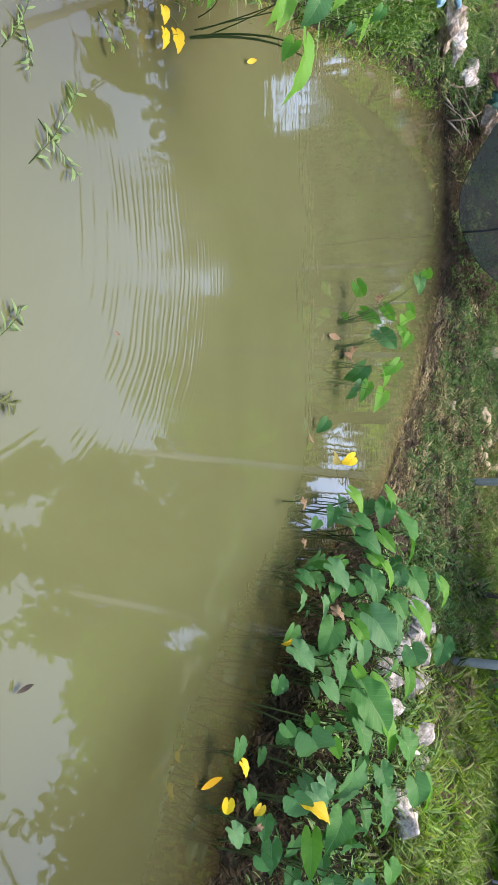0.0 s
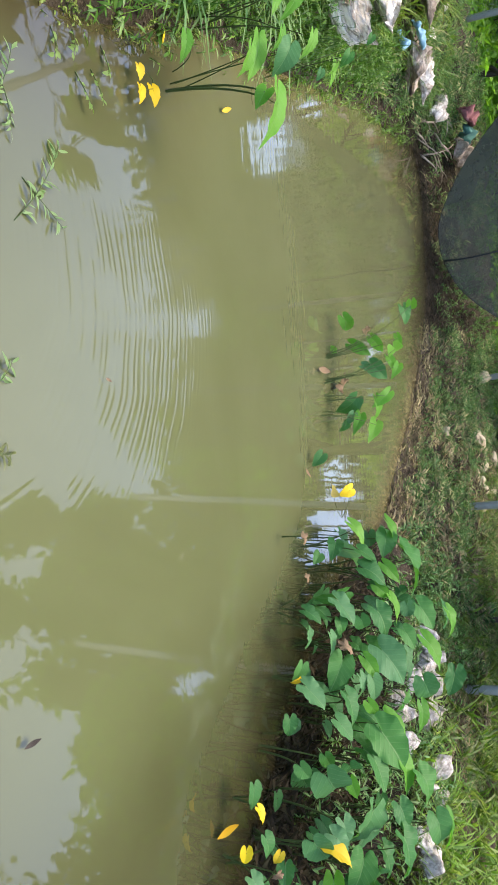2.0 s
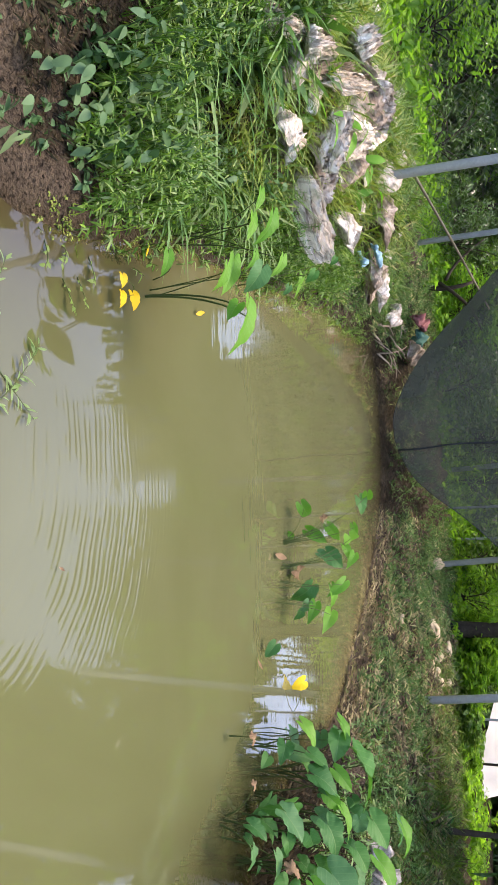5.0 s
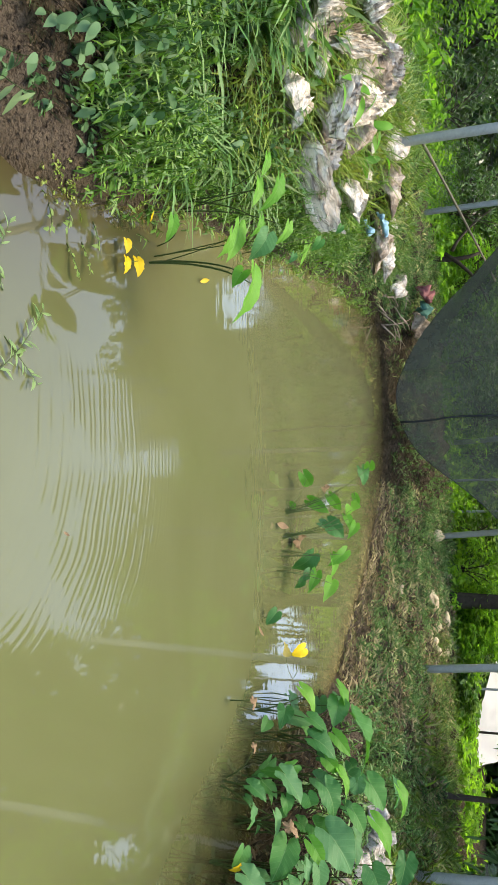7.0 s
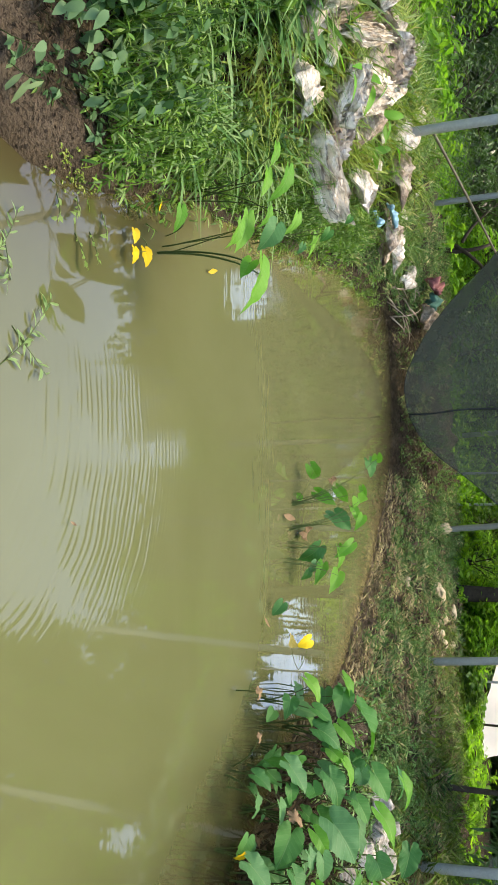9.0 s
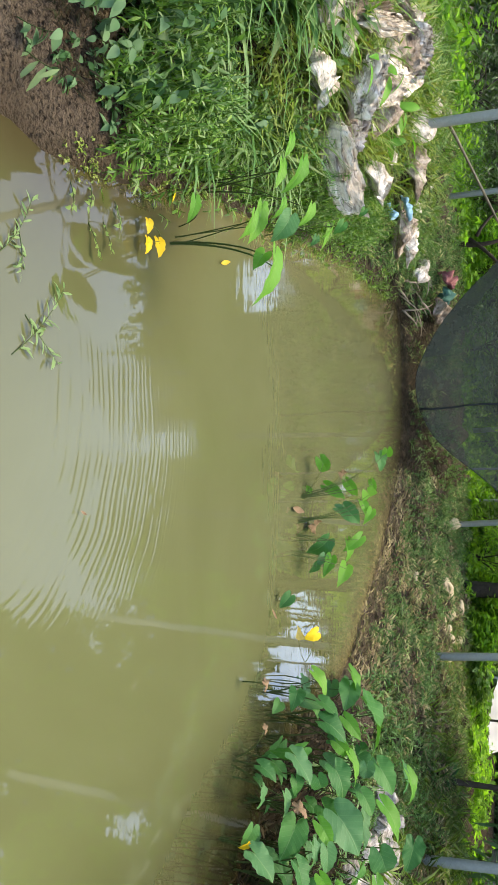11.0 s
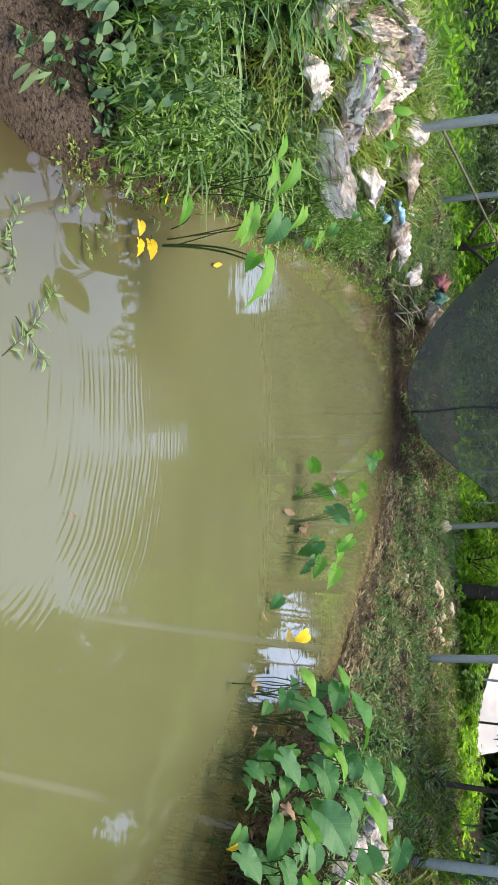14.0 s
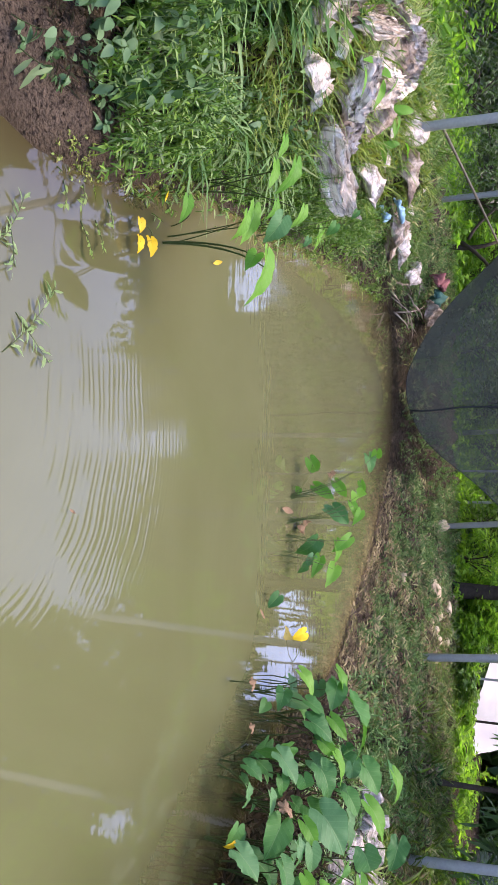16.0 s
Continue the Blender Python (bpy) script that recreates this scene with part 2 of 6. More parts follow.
MAT = foliage("creeper_leaf", [(0.10, 0.17, 0.03), (0.22, 0.31, 0.05), (0.30, 0.38, 0.09), (0.20, 0.17, 0.06)], 0.5, 0.35)
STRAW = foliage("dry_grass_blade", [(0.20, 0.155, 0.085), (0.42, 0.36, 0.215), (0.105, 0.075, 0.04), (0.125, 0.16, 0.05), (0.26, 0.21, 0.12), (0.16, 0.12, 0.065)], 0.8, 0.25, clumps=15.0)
# near-black litter: shade under taro, weeds and net is in its colour
SHADE_ROT = foliage("shade_toned_stalk", [(0.010, 0.008, 0.004), (0.022, 0.016, 0.008), (0.05, 0.035, 0.016), (0.02, 0.026, 0.008), (0.075, 0.055, 0.03)], 0.8, 0.1)
CREEP = foliage("creeping_weed_leaf", [(0.05, 0.13, 0.035), (0.10, 0.24, 0.065), (0.21, 0.35, 0.13), (0.15, 0.22, 0.07)], 0.5, 0.35)
LIME = foliage("sunlit_shrub_leaf", [(0.11, 0.27, 0.03), (0.24, 0.46, 0.05), (0.36, 0.60, 0.08), (0.07, 0.17, 0.03), (0.30, 0.52, 0.10)], 0.45, 0.68)
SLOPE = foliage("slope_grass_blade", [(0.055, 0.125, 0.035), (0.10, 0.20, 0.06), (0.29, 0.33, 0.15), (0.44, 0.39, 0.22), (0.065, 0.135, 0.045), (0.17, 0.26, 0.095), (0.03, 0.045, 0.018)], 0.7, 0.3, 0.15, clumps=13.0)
TREE_LEAF = foliage("tree_leaf", [(0.08, 0.21, 0.03), (0.17, 0.38, 0.05), (0.28, 0.50, 0.07), (0.10, 0.25, 0.05)], 0.45, 0.62)
DARK_LEAF = foliage("dark_tree_leaf", [(0.03, 0.085, 0.025), (0.055, 0.13, 0.035), (0.09, 0.19, 0.05), (0.14, 0.24, 0.10)], 0.35, 0.35)
FRUIT_LEAF = foliage("fruit_tree_leaf", [(0.05, 0.12, 0.04), (0.09, 0.19, 0.06), (0.16, 0.27, 0.12), (0.07, 0.15, 0.045)], 0.35, 0.35, 0.45)
BARK = plain("bark", (0.022, 0.018, 0.014), (0.062, 0.05, 0.036), 14.0, 0.9, 0.2, 0.0, 0.8, 0.01)
STEEL = plain("galvanised_steel", (0.30, 0.33, 0.35), (0.44, 0.47, 0.49), 6.0, 0.5, 0.4, 0.0, 0.15, 0.001)
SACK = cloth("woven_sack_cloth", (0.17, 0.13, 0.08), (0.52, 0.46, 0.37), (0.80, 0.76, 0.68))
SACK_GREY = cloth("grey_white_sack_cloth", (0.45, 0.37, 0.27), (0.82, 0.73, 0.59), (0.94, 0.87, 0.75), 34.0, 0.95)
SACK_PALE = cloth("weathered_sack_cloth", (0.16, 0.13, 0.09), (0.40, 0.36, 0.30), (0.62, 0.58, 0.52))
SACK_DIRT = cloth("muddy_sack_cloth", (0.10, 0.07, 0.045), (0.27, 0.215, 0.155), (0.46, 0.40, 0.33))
BLUE = plain("blue_plastic", (0.10, 0.22, 0.30), (0.24, 0.42, 0.50), 7.0, 0.5)
RED = plain("red_cloth", (0.12, 0.035, 0.04), (0.24, 0.10, 0.09), 9.0, 0.8)
TEAL = plain("green_cloth", (0.03, 0.10, 0.08), (0.06, 0.17, 0.13), 9.0, 0.8)
BAMBOO = plain("weathered_bamboo", (0.07, 0.06, 0.04), (0.15, 0.13, 0.09), 9.0, 0.6)
FILM = plain("white_plastic_film", (0.84, 0.84, 0.82), (0.90, 0.90, 0.88), 1.5, 0.5, 0.3, 0.0, 0.2, 0.02)
TARP = plain("black_tarp", (0.015, 0.015, 0.018), (0.04, 0.04, 0.045), 3.0, 0.6)
film_nodes = FILM.node_tree
film_pass = film_nodes.nodes.new("ShaderNodeBsdfTranslucent")
film_pass.inputs["Color"].default_value = (0.85, 0.86, 0.87, 1)
film_mix = film_nodes.nodes.new("ShaderNodeMixShader")
film_mix.inputs[0].default_value = 0.4
film_nodes.links.new(film_nodes.nodes["Principled BSDF"].outputs[0], film_mix.inputs[1])
film_nodes.links.new(film_pass.outputs[0], film_mix.inputs[2])
film_nodes.links.new(film_mix.outputs[0], film_nodes.nodes["Material Output"].inputs["Surface"])
STONE = plain("pale_stone", (0.36, 0.28, 0.16), (0.60, 0.50, 0.33), 9.0, 0.85, 0.2, 0.0, 0.6, 0.01)
NET = net_material("shade_net", 0.75, (0.082, 0.088, 0.062))
SCREEN = net_material("dark_screen", 0.30, (0.38, 0.43, 0.33))
SEAM = plain("net_seam", (0.015, 0.02, 0.02), (0.03, 0.035, 0.035), 9.0, 0.9)
WIRE = plain("fence_wire", (0.10, 0.12, 0.11), (0.2, 0.22, 0.2), 9.0, 0.6, 0.4, 0.5)


# ---- building tools ----
rng = np.random.default_rng(7)


def mesh(name, verts, faces, mat, uvs=None, smooth=True):
    me = bpy.data.meshes.new(name)
    me.from_pydata(np.asarray(verts, float).tolist(), [], faces.tolist() if isinstance(faces, np.ndarray) else faces)
    if uvs is not None:
        layer = me.uv_layers.new(name="UVMap")
        loops = np.empty(len(me.loops), np.int32)
        me.loops.foreach_get("vertex_index", loops)
        layer.data.foreach_set("uv", np.asarray(uvs, np.float32)[loops].ravel())
    me.polygons.foreach_set("use_smooth", [smooth] * len(me.polygons))
    me.materials.append(mat)
    me.update()
    return me


def thing(name, place, label, category, group="", kind=""):
    ob = new(name)
    ob.empty_display_size = 0.1
    ob.location = place
    return tagged(ob, label, category, group, kind)


def part(name, me, parent, label="", m=None):
    """One mesh object under a thing; m is its pose in the thing's own space."""
    ob = new(name, me)
    ob.parent = parent
    if m is not None:
        ob.matrix_basis = m
    if label:
        tagged(ob, label)
    return ob


def tube(points, radii, sides=8, caps=True):
    """A round bar along a line of points."""
    pts = [Vector(p) for p in points]
    verts, faces = [], []
    up = Vector((0.31, 0.17, 0.93)).normalized()
    for i, p in enumerate(pts):
        d = (pts[min(i + 1, len(pts) - 1)] - pts[max(i - 1, 0)]).normalized()
        a = d.cross(up if abs(d.dot(up)) < 0.98 else Vector((1, 0, 0))).normalized()
        c = d.cross(a)
        for k in range(sides):
            w = 2 * math.pi * k / sides
            verts.append(p + radii[i] * (math.cos(w) * a + math.sin(w) * c))
    for i in range(len(pts) - 1):
        for k in range(sides):
            j = (k + 1) % sides
            faces.append([i * sides + k, i * sides + j, (i + 1) * sides + j, (i + 1) * sides + k])
    if caps:
        faces.append(list(range(sides))[::-1])
        faces.append([(len(pts) - 1) * sides + k for k in range(sides)])
    return [tuple(v) for v in verts], faces


def joined(pieces):
    verts, faces = [], []
    for v, f in pieces:
        n = len(verts)
        verts.extend(v)
        faces.extend([[i + n for i in q] for q in f])
    return verts, faces


def bend(p, q, sag, n=8):
    """Points on an arc from p to q, bowed by the vector sag."""
    p, q, sag = Vector(p), Vector(q), Vector(sag)
    return [p.lerp(q, i / n) + sag * (4 * (i / n) * (1 - i / n)) for i in range(n + 1)]


def blade(shape, rows=4, fold=0.18, droop=0.25):
    """A unit leaf along +x: points across three columns, folded at its midrib and drooping at its tip."""
    t = np.linspace(0, 1, rows + 1)
    half = np.array([shape(v) for v in t])
    verts, faces = [], []
    for v, w in zip(t, half):
        z = -droop * v * v
        verts += [(v, -w, z + fold * w), (v, 0, z), (v, w, z + fold * w)]
    for i in range(rows):
        for k in range(2):
            a = 3 * i + k
            faces.append([a, a + 1, a + 4, a + 3])
    return np.array(verts), np.array(faces)


LANCE = blade(lambda v: 0.015 + 0.115 * math.sin(math.pi * min(1, v)) ** 0.9 * (1 - 0.35 * v), 3)
OVATE = blade(lambda v: 0.015 + 0.27 * math.sin(math.pi * v ** 0.75) ** 0.9, 6, 0.2, 0.3)
WIDE = blade(lambda v: 0.036 * (1 - v ** 3) + 0.003, 3, 0.3, 0.7)
SLIVER = (np.array([(0, -0.032, 0), (0, 0.032, 0), (0.5, 0.0, 0.05), (1, 0.0, -0.2)]), np.array([(0, 2, 3), (1, 3, 2)]))
LEAFLET = (np.array([(0, 0, 0), (0.28, -0.23, 0.07), (0.68, -0.19, 0.02), (1, 0, -0.15), (0.68, 0.19, 0.02), (0.28, 0.23, 0.07)]), np.array([(0, 1, 2, 3), (0, 3, 4, 5)]))
STRAP = blade(lambda v: 0.022 * (1 - v ** 3) + 0.002, 3, 0.3, 0.75)
SMALL = blade(lambda v: 0.03 + 0.27 * math.sin(math.pi * v), 2, 0.2, 0.2)
OVATE_LOW = blade(lambda v: 0.02 + 0.30 * math.sin(math.pi * v ** 0.8) ** 0.8, 2, 0.15, 0.3)
LANCE_WIDE = blade(lambda v: 0.012 + 0.13 * math.sin(math.pi * v ** 0.85), 6, 0.25, 0.45)
LONG_LOW = blade(lambda v: 0.01 + 0.11 * math.sin(math.pi * v ** 0.9), 2, 0.2, 0.5)
LONG = blade(lambda v: 0.008 + 0.075 * math.sin(math.pi * v ** 0.9), 5, 0.2, 0.5)


def turns(yaw, pitch, roll):
    """Rotation matrices for leaves: roll about the leaf, then pitch up, then yaw."""
    cy, sy, cp, sp, cr, sr = np.cos(yaw), np.sin(yaw), np.cos(pitch), np.sin(pitch), np.cos(roll), np.sin(roll)
    m = np.empty((len(yaw), 3, 3))
    ax = np.stack([cy * cp, sy * cp, sp], 1)
    side = np.stack([-sy, cy, 0 * cy], 1)
    nor = np.cross(ax, side)
    m[:, :, 0], m[:, :, 1], m[:, :, 2] = ax, cr[:, None] * side + sr[:, None] * nor, cr[:, None] * nor - sr[:, None] * side
    return m


def leaves(template, places, yaw, pitch, roll, size):
    v, f = template
    m = turns(yaw, pitch, roll) * size[:, None, None]
    verts = np.einsum("nij,kj->nki", m, v) + places[:, None, :]
    faces = f[None] + (np.arange(len(places)) * len(v))[:, None, None]
    return verts.reshape(-1, 3), faces.reshape(-1, f.shape[1])


def gather(sets):
    verts, faces, n = [], [], 0
    for v, f in sets:
        verts.append(v)
        faces.append(f + n)
        n += len(v)
    return np.concatenate(verts), np.concatenate(faces)


def stalks(base, tip, radius):
    """Thin three-sided stalks from base to tip, with a bow."""
    n = len(base)
    k = np.arange(3) * 2 * math.pi / 3
    ring = np.stack([np.cos(k), np.sin(k), 0 * k], 1)
    mid = (base + tip) / 2 + (tip - base)[:, [1, 0, 2]] * np.array([0.06, -0.06, 0.04])
    rows = [base[:, None] + ring * radius[:, None, None], mid[:, None] + ring * radius[:, None, None] * 0.8, tip[:, None] + ring * radius[:, None, None] * 0.4]
    verts = np.concatenate(rows, 1)
    quads = []
    for r in range(2):
        for i in range(3):
            j = (i + 1) % 3
            quads.append([3 * r + i, 3 * r + j, 3 * r + 3 + j, 3 * r + 3 + i])
    faces = np.array(quads)[None] + (np.arange(n) * 9)[:, None, None]
    return verts.reshape(-1, 3), faces.reshape(-1, 4)


def weeds(base, height, per, template, size, lean=0.35, tilt=(-0.2, 0.7)):
    """Weeds: a leaning stalk each, with leaves up its length."""
    n = len(base)
    height = height * rng.uniform(0.5, 1.25, n) * (0.85 + 0.22 * waves(base[:, 0] * 1.6, base[:, 1] * 1.6))
    height = np.maximum(height, 0.02)
    a = rng.uniform(0, 2 * math.pi, n)
    l = rng.uniform(0, lean, n) * height
    tip = base + np.stack([np.cos(a) * l, np.sin(a) * l, height], 1)
    f = rng.uniform(0.2, 1.0, (n, per))
    places = base[:, None] + (tip - base)[:, None] * f[..., None]
    m = n * per
    s = rng.uniform(*size, (n, per)) * (1.15 - 0.5 * f)
    return gather([
        leaves(template, places.reshape(-1, 3), rng.uniform(0, 2 * math.pi, m), rng.uniform(*tilt, m), rng.normal(0, 0.4, m), s.ravel()),
        stalks(base, tip, rng.uniform(0.0015, 0.003, n)),
    ])


def tufts(base, blades, size, spread=(0.5, 1.35), template=STRAP):
    """Grass: arching blades from each base."""
    n = len(base) * blades
    places = np.repeat(base, blades, 0) + np.c_[rng.normal(0, 0.025, (n, 2)), np.zeros(n)]
    return leaves(template, places, rng.uniform(0, 2 * math.pi, n), rng.uniform(*spread, n), rng.normal(0, 0.3, n), rng.uniform(*size, n))


def stuff(name, data, mat, label, category):
    ob = new(name, mesh(name, data[0], data[1], mat))
    return tagged(ob, label, category, "", "stuff")


# ---- ground and water ----
SHORE = np.array([
    (-0.7, 0.45), (-1.0, 0.95), (-1.09, 1.35), (-1.08, 1.48), (-1.12, 1.65), (-1.2, 1.9), (-1.34, 2.2), (-1.5, 2.55), (-1.58, 2.9), (-1.74, 3.45), (-1.98, 4.25),
    (-2.19, 4.87), (-2.36, 5.45), (-2.47, 6.18), (-2.66, 6.93), (-2.83, 7.7), (-2.62, 8.12), (-2.2, 8.2), (-1.45, 8.12), (-1.17, 8.02), (-0.81, 7.73), (-0.48, 7.34),
    (-0.18, 6.9), (0.09, 6.6), (0.33, 6.12), (0.54, 5.77), (0.74, 5.45), (0.88, 5.05), (0.98, 4.6), (1.1, 3.95),
    (1.4, 3.3), (1.72, 2.75), (2.1, 2.35), (2.8, 1.8), (3.1, 1.0), (2.2, 0.2), (0.6, 0.3)])


def shore_distance(x, y):
    """Metres from the water's edge: positive on land, negative in the pond."""
    p = np.stack([np.ravel(x), np.ravel(y)], 1)
    a, b = SHORE, np.roll(SHORE, -1, 0)
    best, inside = np.full(len(p), 1e9), np.zeros(len(p), bool)
    for (ax, ay), (bx, by) in zip(a, b):
        dx, dy = bx - ax, by - ay
        t = np.clip(((p[:, 0] - ax) * dx + (p[:, 1] - ay) * dy) / (dx * dx + dy * dy), 0, 1)
        best = np.minimum(best, np.hypot(p[:, 0] - ax - t * dx, p[:, 1] - ay - t * dy))
        if dy:
            inside ^= ((ay > p[:, 1]) != (by > p[:, 1])) & (p[:, 0] < ax + (p[:, 1] - ay) / dy * dx)
    return np.where(inside, -best, best).reshape(np.shape(x))


def waves(x, y):
    """A few fixed sums of sines: the lie of the land."""
    return (np.sin(2.3 * x + 1.1 * y) + np.sin(1.7 * y - 3.1 * x + 1.3) + 0.6 * np.sin(5.3 * x + 4.1 * y + 0.7) + 0.5 * np.sin(7.9 * y - 6.7 * x)
            + 0.35 * np.sin(14.3 * x + 3.0 * y) * np.sin(12.1 * y - 5.0 * x) + 0.25 * np.sin(25 * x - 9 * y) * np.sin(23 * y + 11 * x))


def land(x, y):
    x, y = np.asarray(x, float), np.asarray(y, float)
    s = shore_distance(x, y)
    left = 1 / (1 + np.exp(np.clip((x + 1.2 + 0.15 * y) / 0.25, -60, 60))) * (1 / (1 + np.exp(np.clip((y - 7.4) / 0.3, -60, 60))))
    near = 1 / (1 + np.exp(np.clip((y - 0.55) / 0.12, -60, 60))) * (1 - left)
    right = 1 / (1 + np.exp(np.clip((1.0 + (y - 5.0) * 1.2 - x) / 0.2, -60, 60)))
    muddy = left / (1 + np.exp(np.clip((y - 2.1) / 0.15, -60, 60)))
    width = 1.9 - 0.6 * left + 1.0 * right - 0.35 * muddy
    top = 0.50 + 0.12 * left - 0.40 * near
    t = np.clip(s / width, 0, 1)
    up = top * (t * (1.5 - 0.5 * t * t)) + (0.02 * waves(x, y) + 0.007 * waves(4.3 * x + 2.0, 4.7 * y)) * np.clip(s * 5, 0, 1)
    down = np.maximum(-0.45, (0.45 - 0.395 * right / (1 + np.exp(np.clip((0.56 + 0.12 * (3.5 - y) - x) / 0.15, -60, 60)))) * s) + 0.006 * waves(x, y) * np.clip(-s * 3, 0, 1)
    hummock = 0.10 * np.clip((y - 5.0) * 2, 0, 1) * np.clip(s * 4, 0, 1) * np.maximum(0, 0.9 * np.sin(9.1 * x + 2 * y) * np.sin(8.3 * y - 3 * x) + 0.6 * np.sin(17 * x - 5 * y) * np.sin(15 * y + 4 * x))
    lumps = muddy * np.clip(s * 8, 0, 1) * (0.006 * waves(8 * x, 9 * y) + 0.0035 * np.abs(waves(11 * x + 1, 10 * y)) + 0.0022 * waves(19 * y, 21 * x))
    return np.where(s > 0, up + hummock + lumps, down)


def sheet_axis(lo, hi, step, far, fine):
    core = np.concatenate([np.arange(lo, fine[0], step), np.arange(fine[0], fine[1], 0.016), np.arange(fine[1], hi + 1e-6, step)])
    out = [1.0, 2.5, 6, 15, 40, 100, 300, far]
    return np.concatenate([lo - np.array(out[::-1]), core, hi + np.array(out)])


gx, gy = np.meshgrid(sheet_axis(-5.5, 5.5, 0.045, 900.0, (-2.0, -0.9)), sheet_axis(-0.6, 10.0, 0.045, 900.0, (0.9, 2.2)))
gz = land(gx, gy)
ny, nx = gx.shape
ii = np.arange(nx * ny).reshape(ny, nx)
quads = np.stack([ii[:-1, :-1], ii[:-1, 1:], ii[1:, 1:], ii[1:, :-1]], -1).reshape(-1, 4)
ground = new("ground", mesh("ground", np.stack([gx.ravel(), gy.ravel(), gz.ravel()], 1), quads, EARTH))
tagged(ground, "bare brown earth banks sloping to the pond", "ground", "", "structure")

wx, wy = np.meshgrid(np.arange(-3.2, 4.0, 0.08), np.arange(-0.2, 8.8, 0.08))
wii = np.arange(wx.size).reshape(wx.shape)
wq = np.stack([wii[:-1, :-1], wii[:-1, 1:], wii[1:, 1:], wii[1:, :-1]], -1).reshape(-1, 4)
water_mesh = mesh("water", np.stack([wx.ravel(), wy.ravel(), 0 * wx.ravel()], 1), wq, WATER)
deep_at = water_mesh.attributes.new("depth", "FLOAT", "POINT")
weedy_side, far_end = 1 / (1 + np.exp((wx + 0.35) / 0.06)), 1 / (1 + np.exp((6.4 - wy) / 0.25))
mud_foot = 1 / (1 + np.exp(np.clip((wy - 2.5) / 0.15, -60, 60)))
# depth over which the painted dark fades, larger along the banks
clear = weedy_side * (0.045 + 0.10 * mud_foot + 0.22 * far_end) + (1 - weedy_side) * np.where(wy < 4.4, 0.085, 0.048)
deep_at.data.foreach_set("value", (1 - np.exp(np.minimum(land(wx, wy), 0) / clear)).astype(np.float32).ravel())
# strength of the painted shade by taro, mud bank and far end
shaded_mud_at = water_mesh.attributes.new("shaded_mud", "FLOAT", "POINT")
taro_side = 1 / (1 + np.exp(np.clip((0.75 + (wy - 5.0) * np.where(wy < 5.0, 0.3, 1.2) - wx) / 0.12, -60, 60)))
shaded_mud_at.data.foreach_set("value", np.minimum(1, taro_side + weedy_side * (0.78 * mud_foot + 0.8 * far_end)).astype(np.float32).ravel())
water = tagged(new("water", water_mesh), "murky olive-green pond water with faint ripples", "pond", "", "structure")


def on_land(x, y, sink=0.0):
    return np.stack([x, y, land(x, y) - sink], 1)


def strew(n, box, keep, fade=""):
    """Random spots in a box of the plan where keep(x, y, distance from the shore) holds, thinning towards the sides named in fade."""
    x, y = rng.uniform(box[0], box[1], n), rng.uniform(box[2], box[3], n)
    ok = keep(x, y, shore_distance(x, y))
    room = {"w": x - box[0], "e": box[1] - x, "s": y - box[2], "n": box[3] - y}
    for side in fade:
        ok &= room[side] > 0.35 + 0.30 * waves(1.7 * x, 1.7 * y) * 0.5 + 0.25 * rng.uniform(-1, 1, n)
    return on_land(x[ok], y[ok], 0.01)


# ---- taro ----
def taro_blade(name, seed, mat, wave=0.02, curl=0.25, slim=0.86):
    """A heart-shaped blade of unit length, its stalk meeting it at the origin, its tip along +x."""
    r = random.Random(seed)
    keys = [(0, 0.64), (8, 0.57), (20, 0.49), (45, 0.415), (75, 0.385), (105, 0.385), (130, 0.41), (150, 0.42), (163, 0.37), (172, 0.26), (180, 0.13)]
    ang = np.radians([k for k, _ in keys])
    rad = np.array([v for _, v in keys])
    n, rings = 44, 6
    verts, uvs, faces = [(0.0, 0.0, 0.0)], [(0.5, 0.5)], []
    ph = [r.uniform(0, 6.28) for _ in range(3)]
    for k in range(1, rings + 1):
        f = k / rings
        for i in range(n):
            a = 2 * math.pi * i / n
            b = min(a, 2 * math.pi - a)
            d = float(np.interp(b, ang, rad)) * f
            d *= 1 + (0.022 * math.sin(9 * a + ph[0]) + 0.014 * math.sin(17 * a + ph[1])) * f
            x, y = d * math.cos(a), slim * d * math.sin(a)
            z = 0.24 * abs(y) - curl * max(x, 0) ** 2 * 1.4 - 0.35 * max(-x, 0) ** 1.5
            z += wave * f ** 4 * (math.sin(5 * a + ph[1]) + 0.7 * math.sin(11 * a + ph[2]))
            verts.append((x, y, z))
            uvs.append((x + 0.5, y + 0.5))
    for i in range(n):
        j = (i + 1) % n
        faces.append([0, 1 + i, 1 + j])
        for k in range(rings - 1):
            a, b = 1 + k * n, 1 + (k + 1) * n
            faces.append([a + i, b + i, b + j, a + j])
    return mesh(name, verts, faces, mat, uvs)


TARO_BLADES = [taro_blade("taro_blade", s, TARO, 0.012 + 0.010 * (s % 3), 0.1 + 0.16 * (s % 5)) for s in range(9)]
LIGHT_BLADES = [taro_blade("light_blade", 50 + s, TARO_LIGHT, 0.012, 0.2 + 0.2 * s, 0.58) for s in range(3)]
YELLOW_BLADES = [taro_blade("yellow_blade", 20 + s, YELLOW, 0.02, 0.3) for s in range(2)]
DEAD_BLADE = taro_blade("dead_blade", 31, DEAD, 0.09, 1.1)


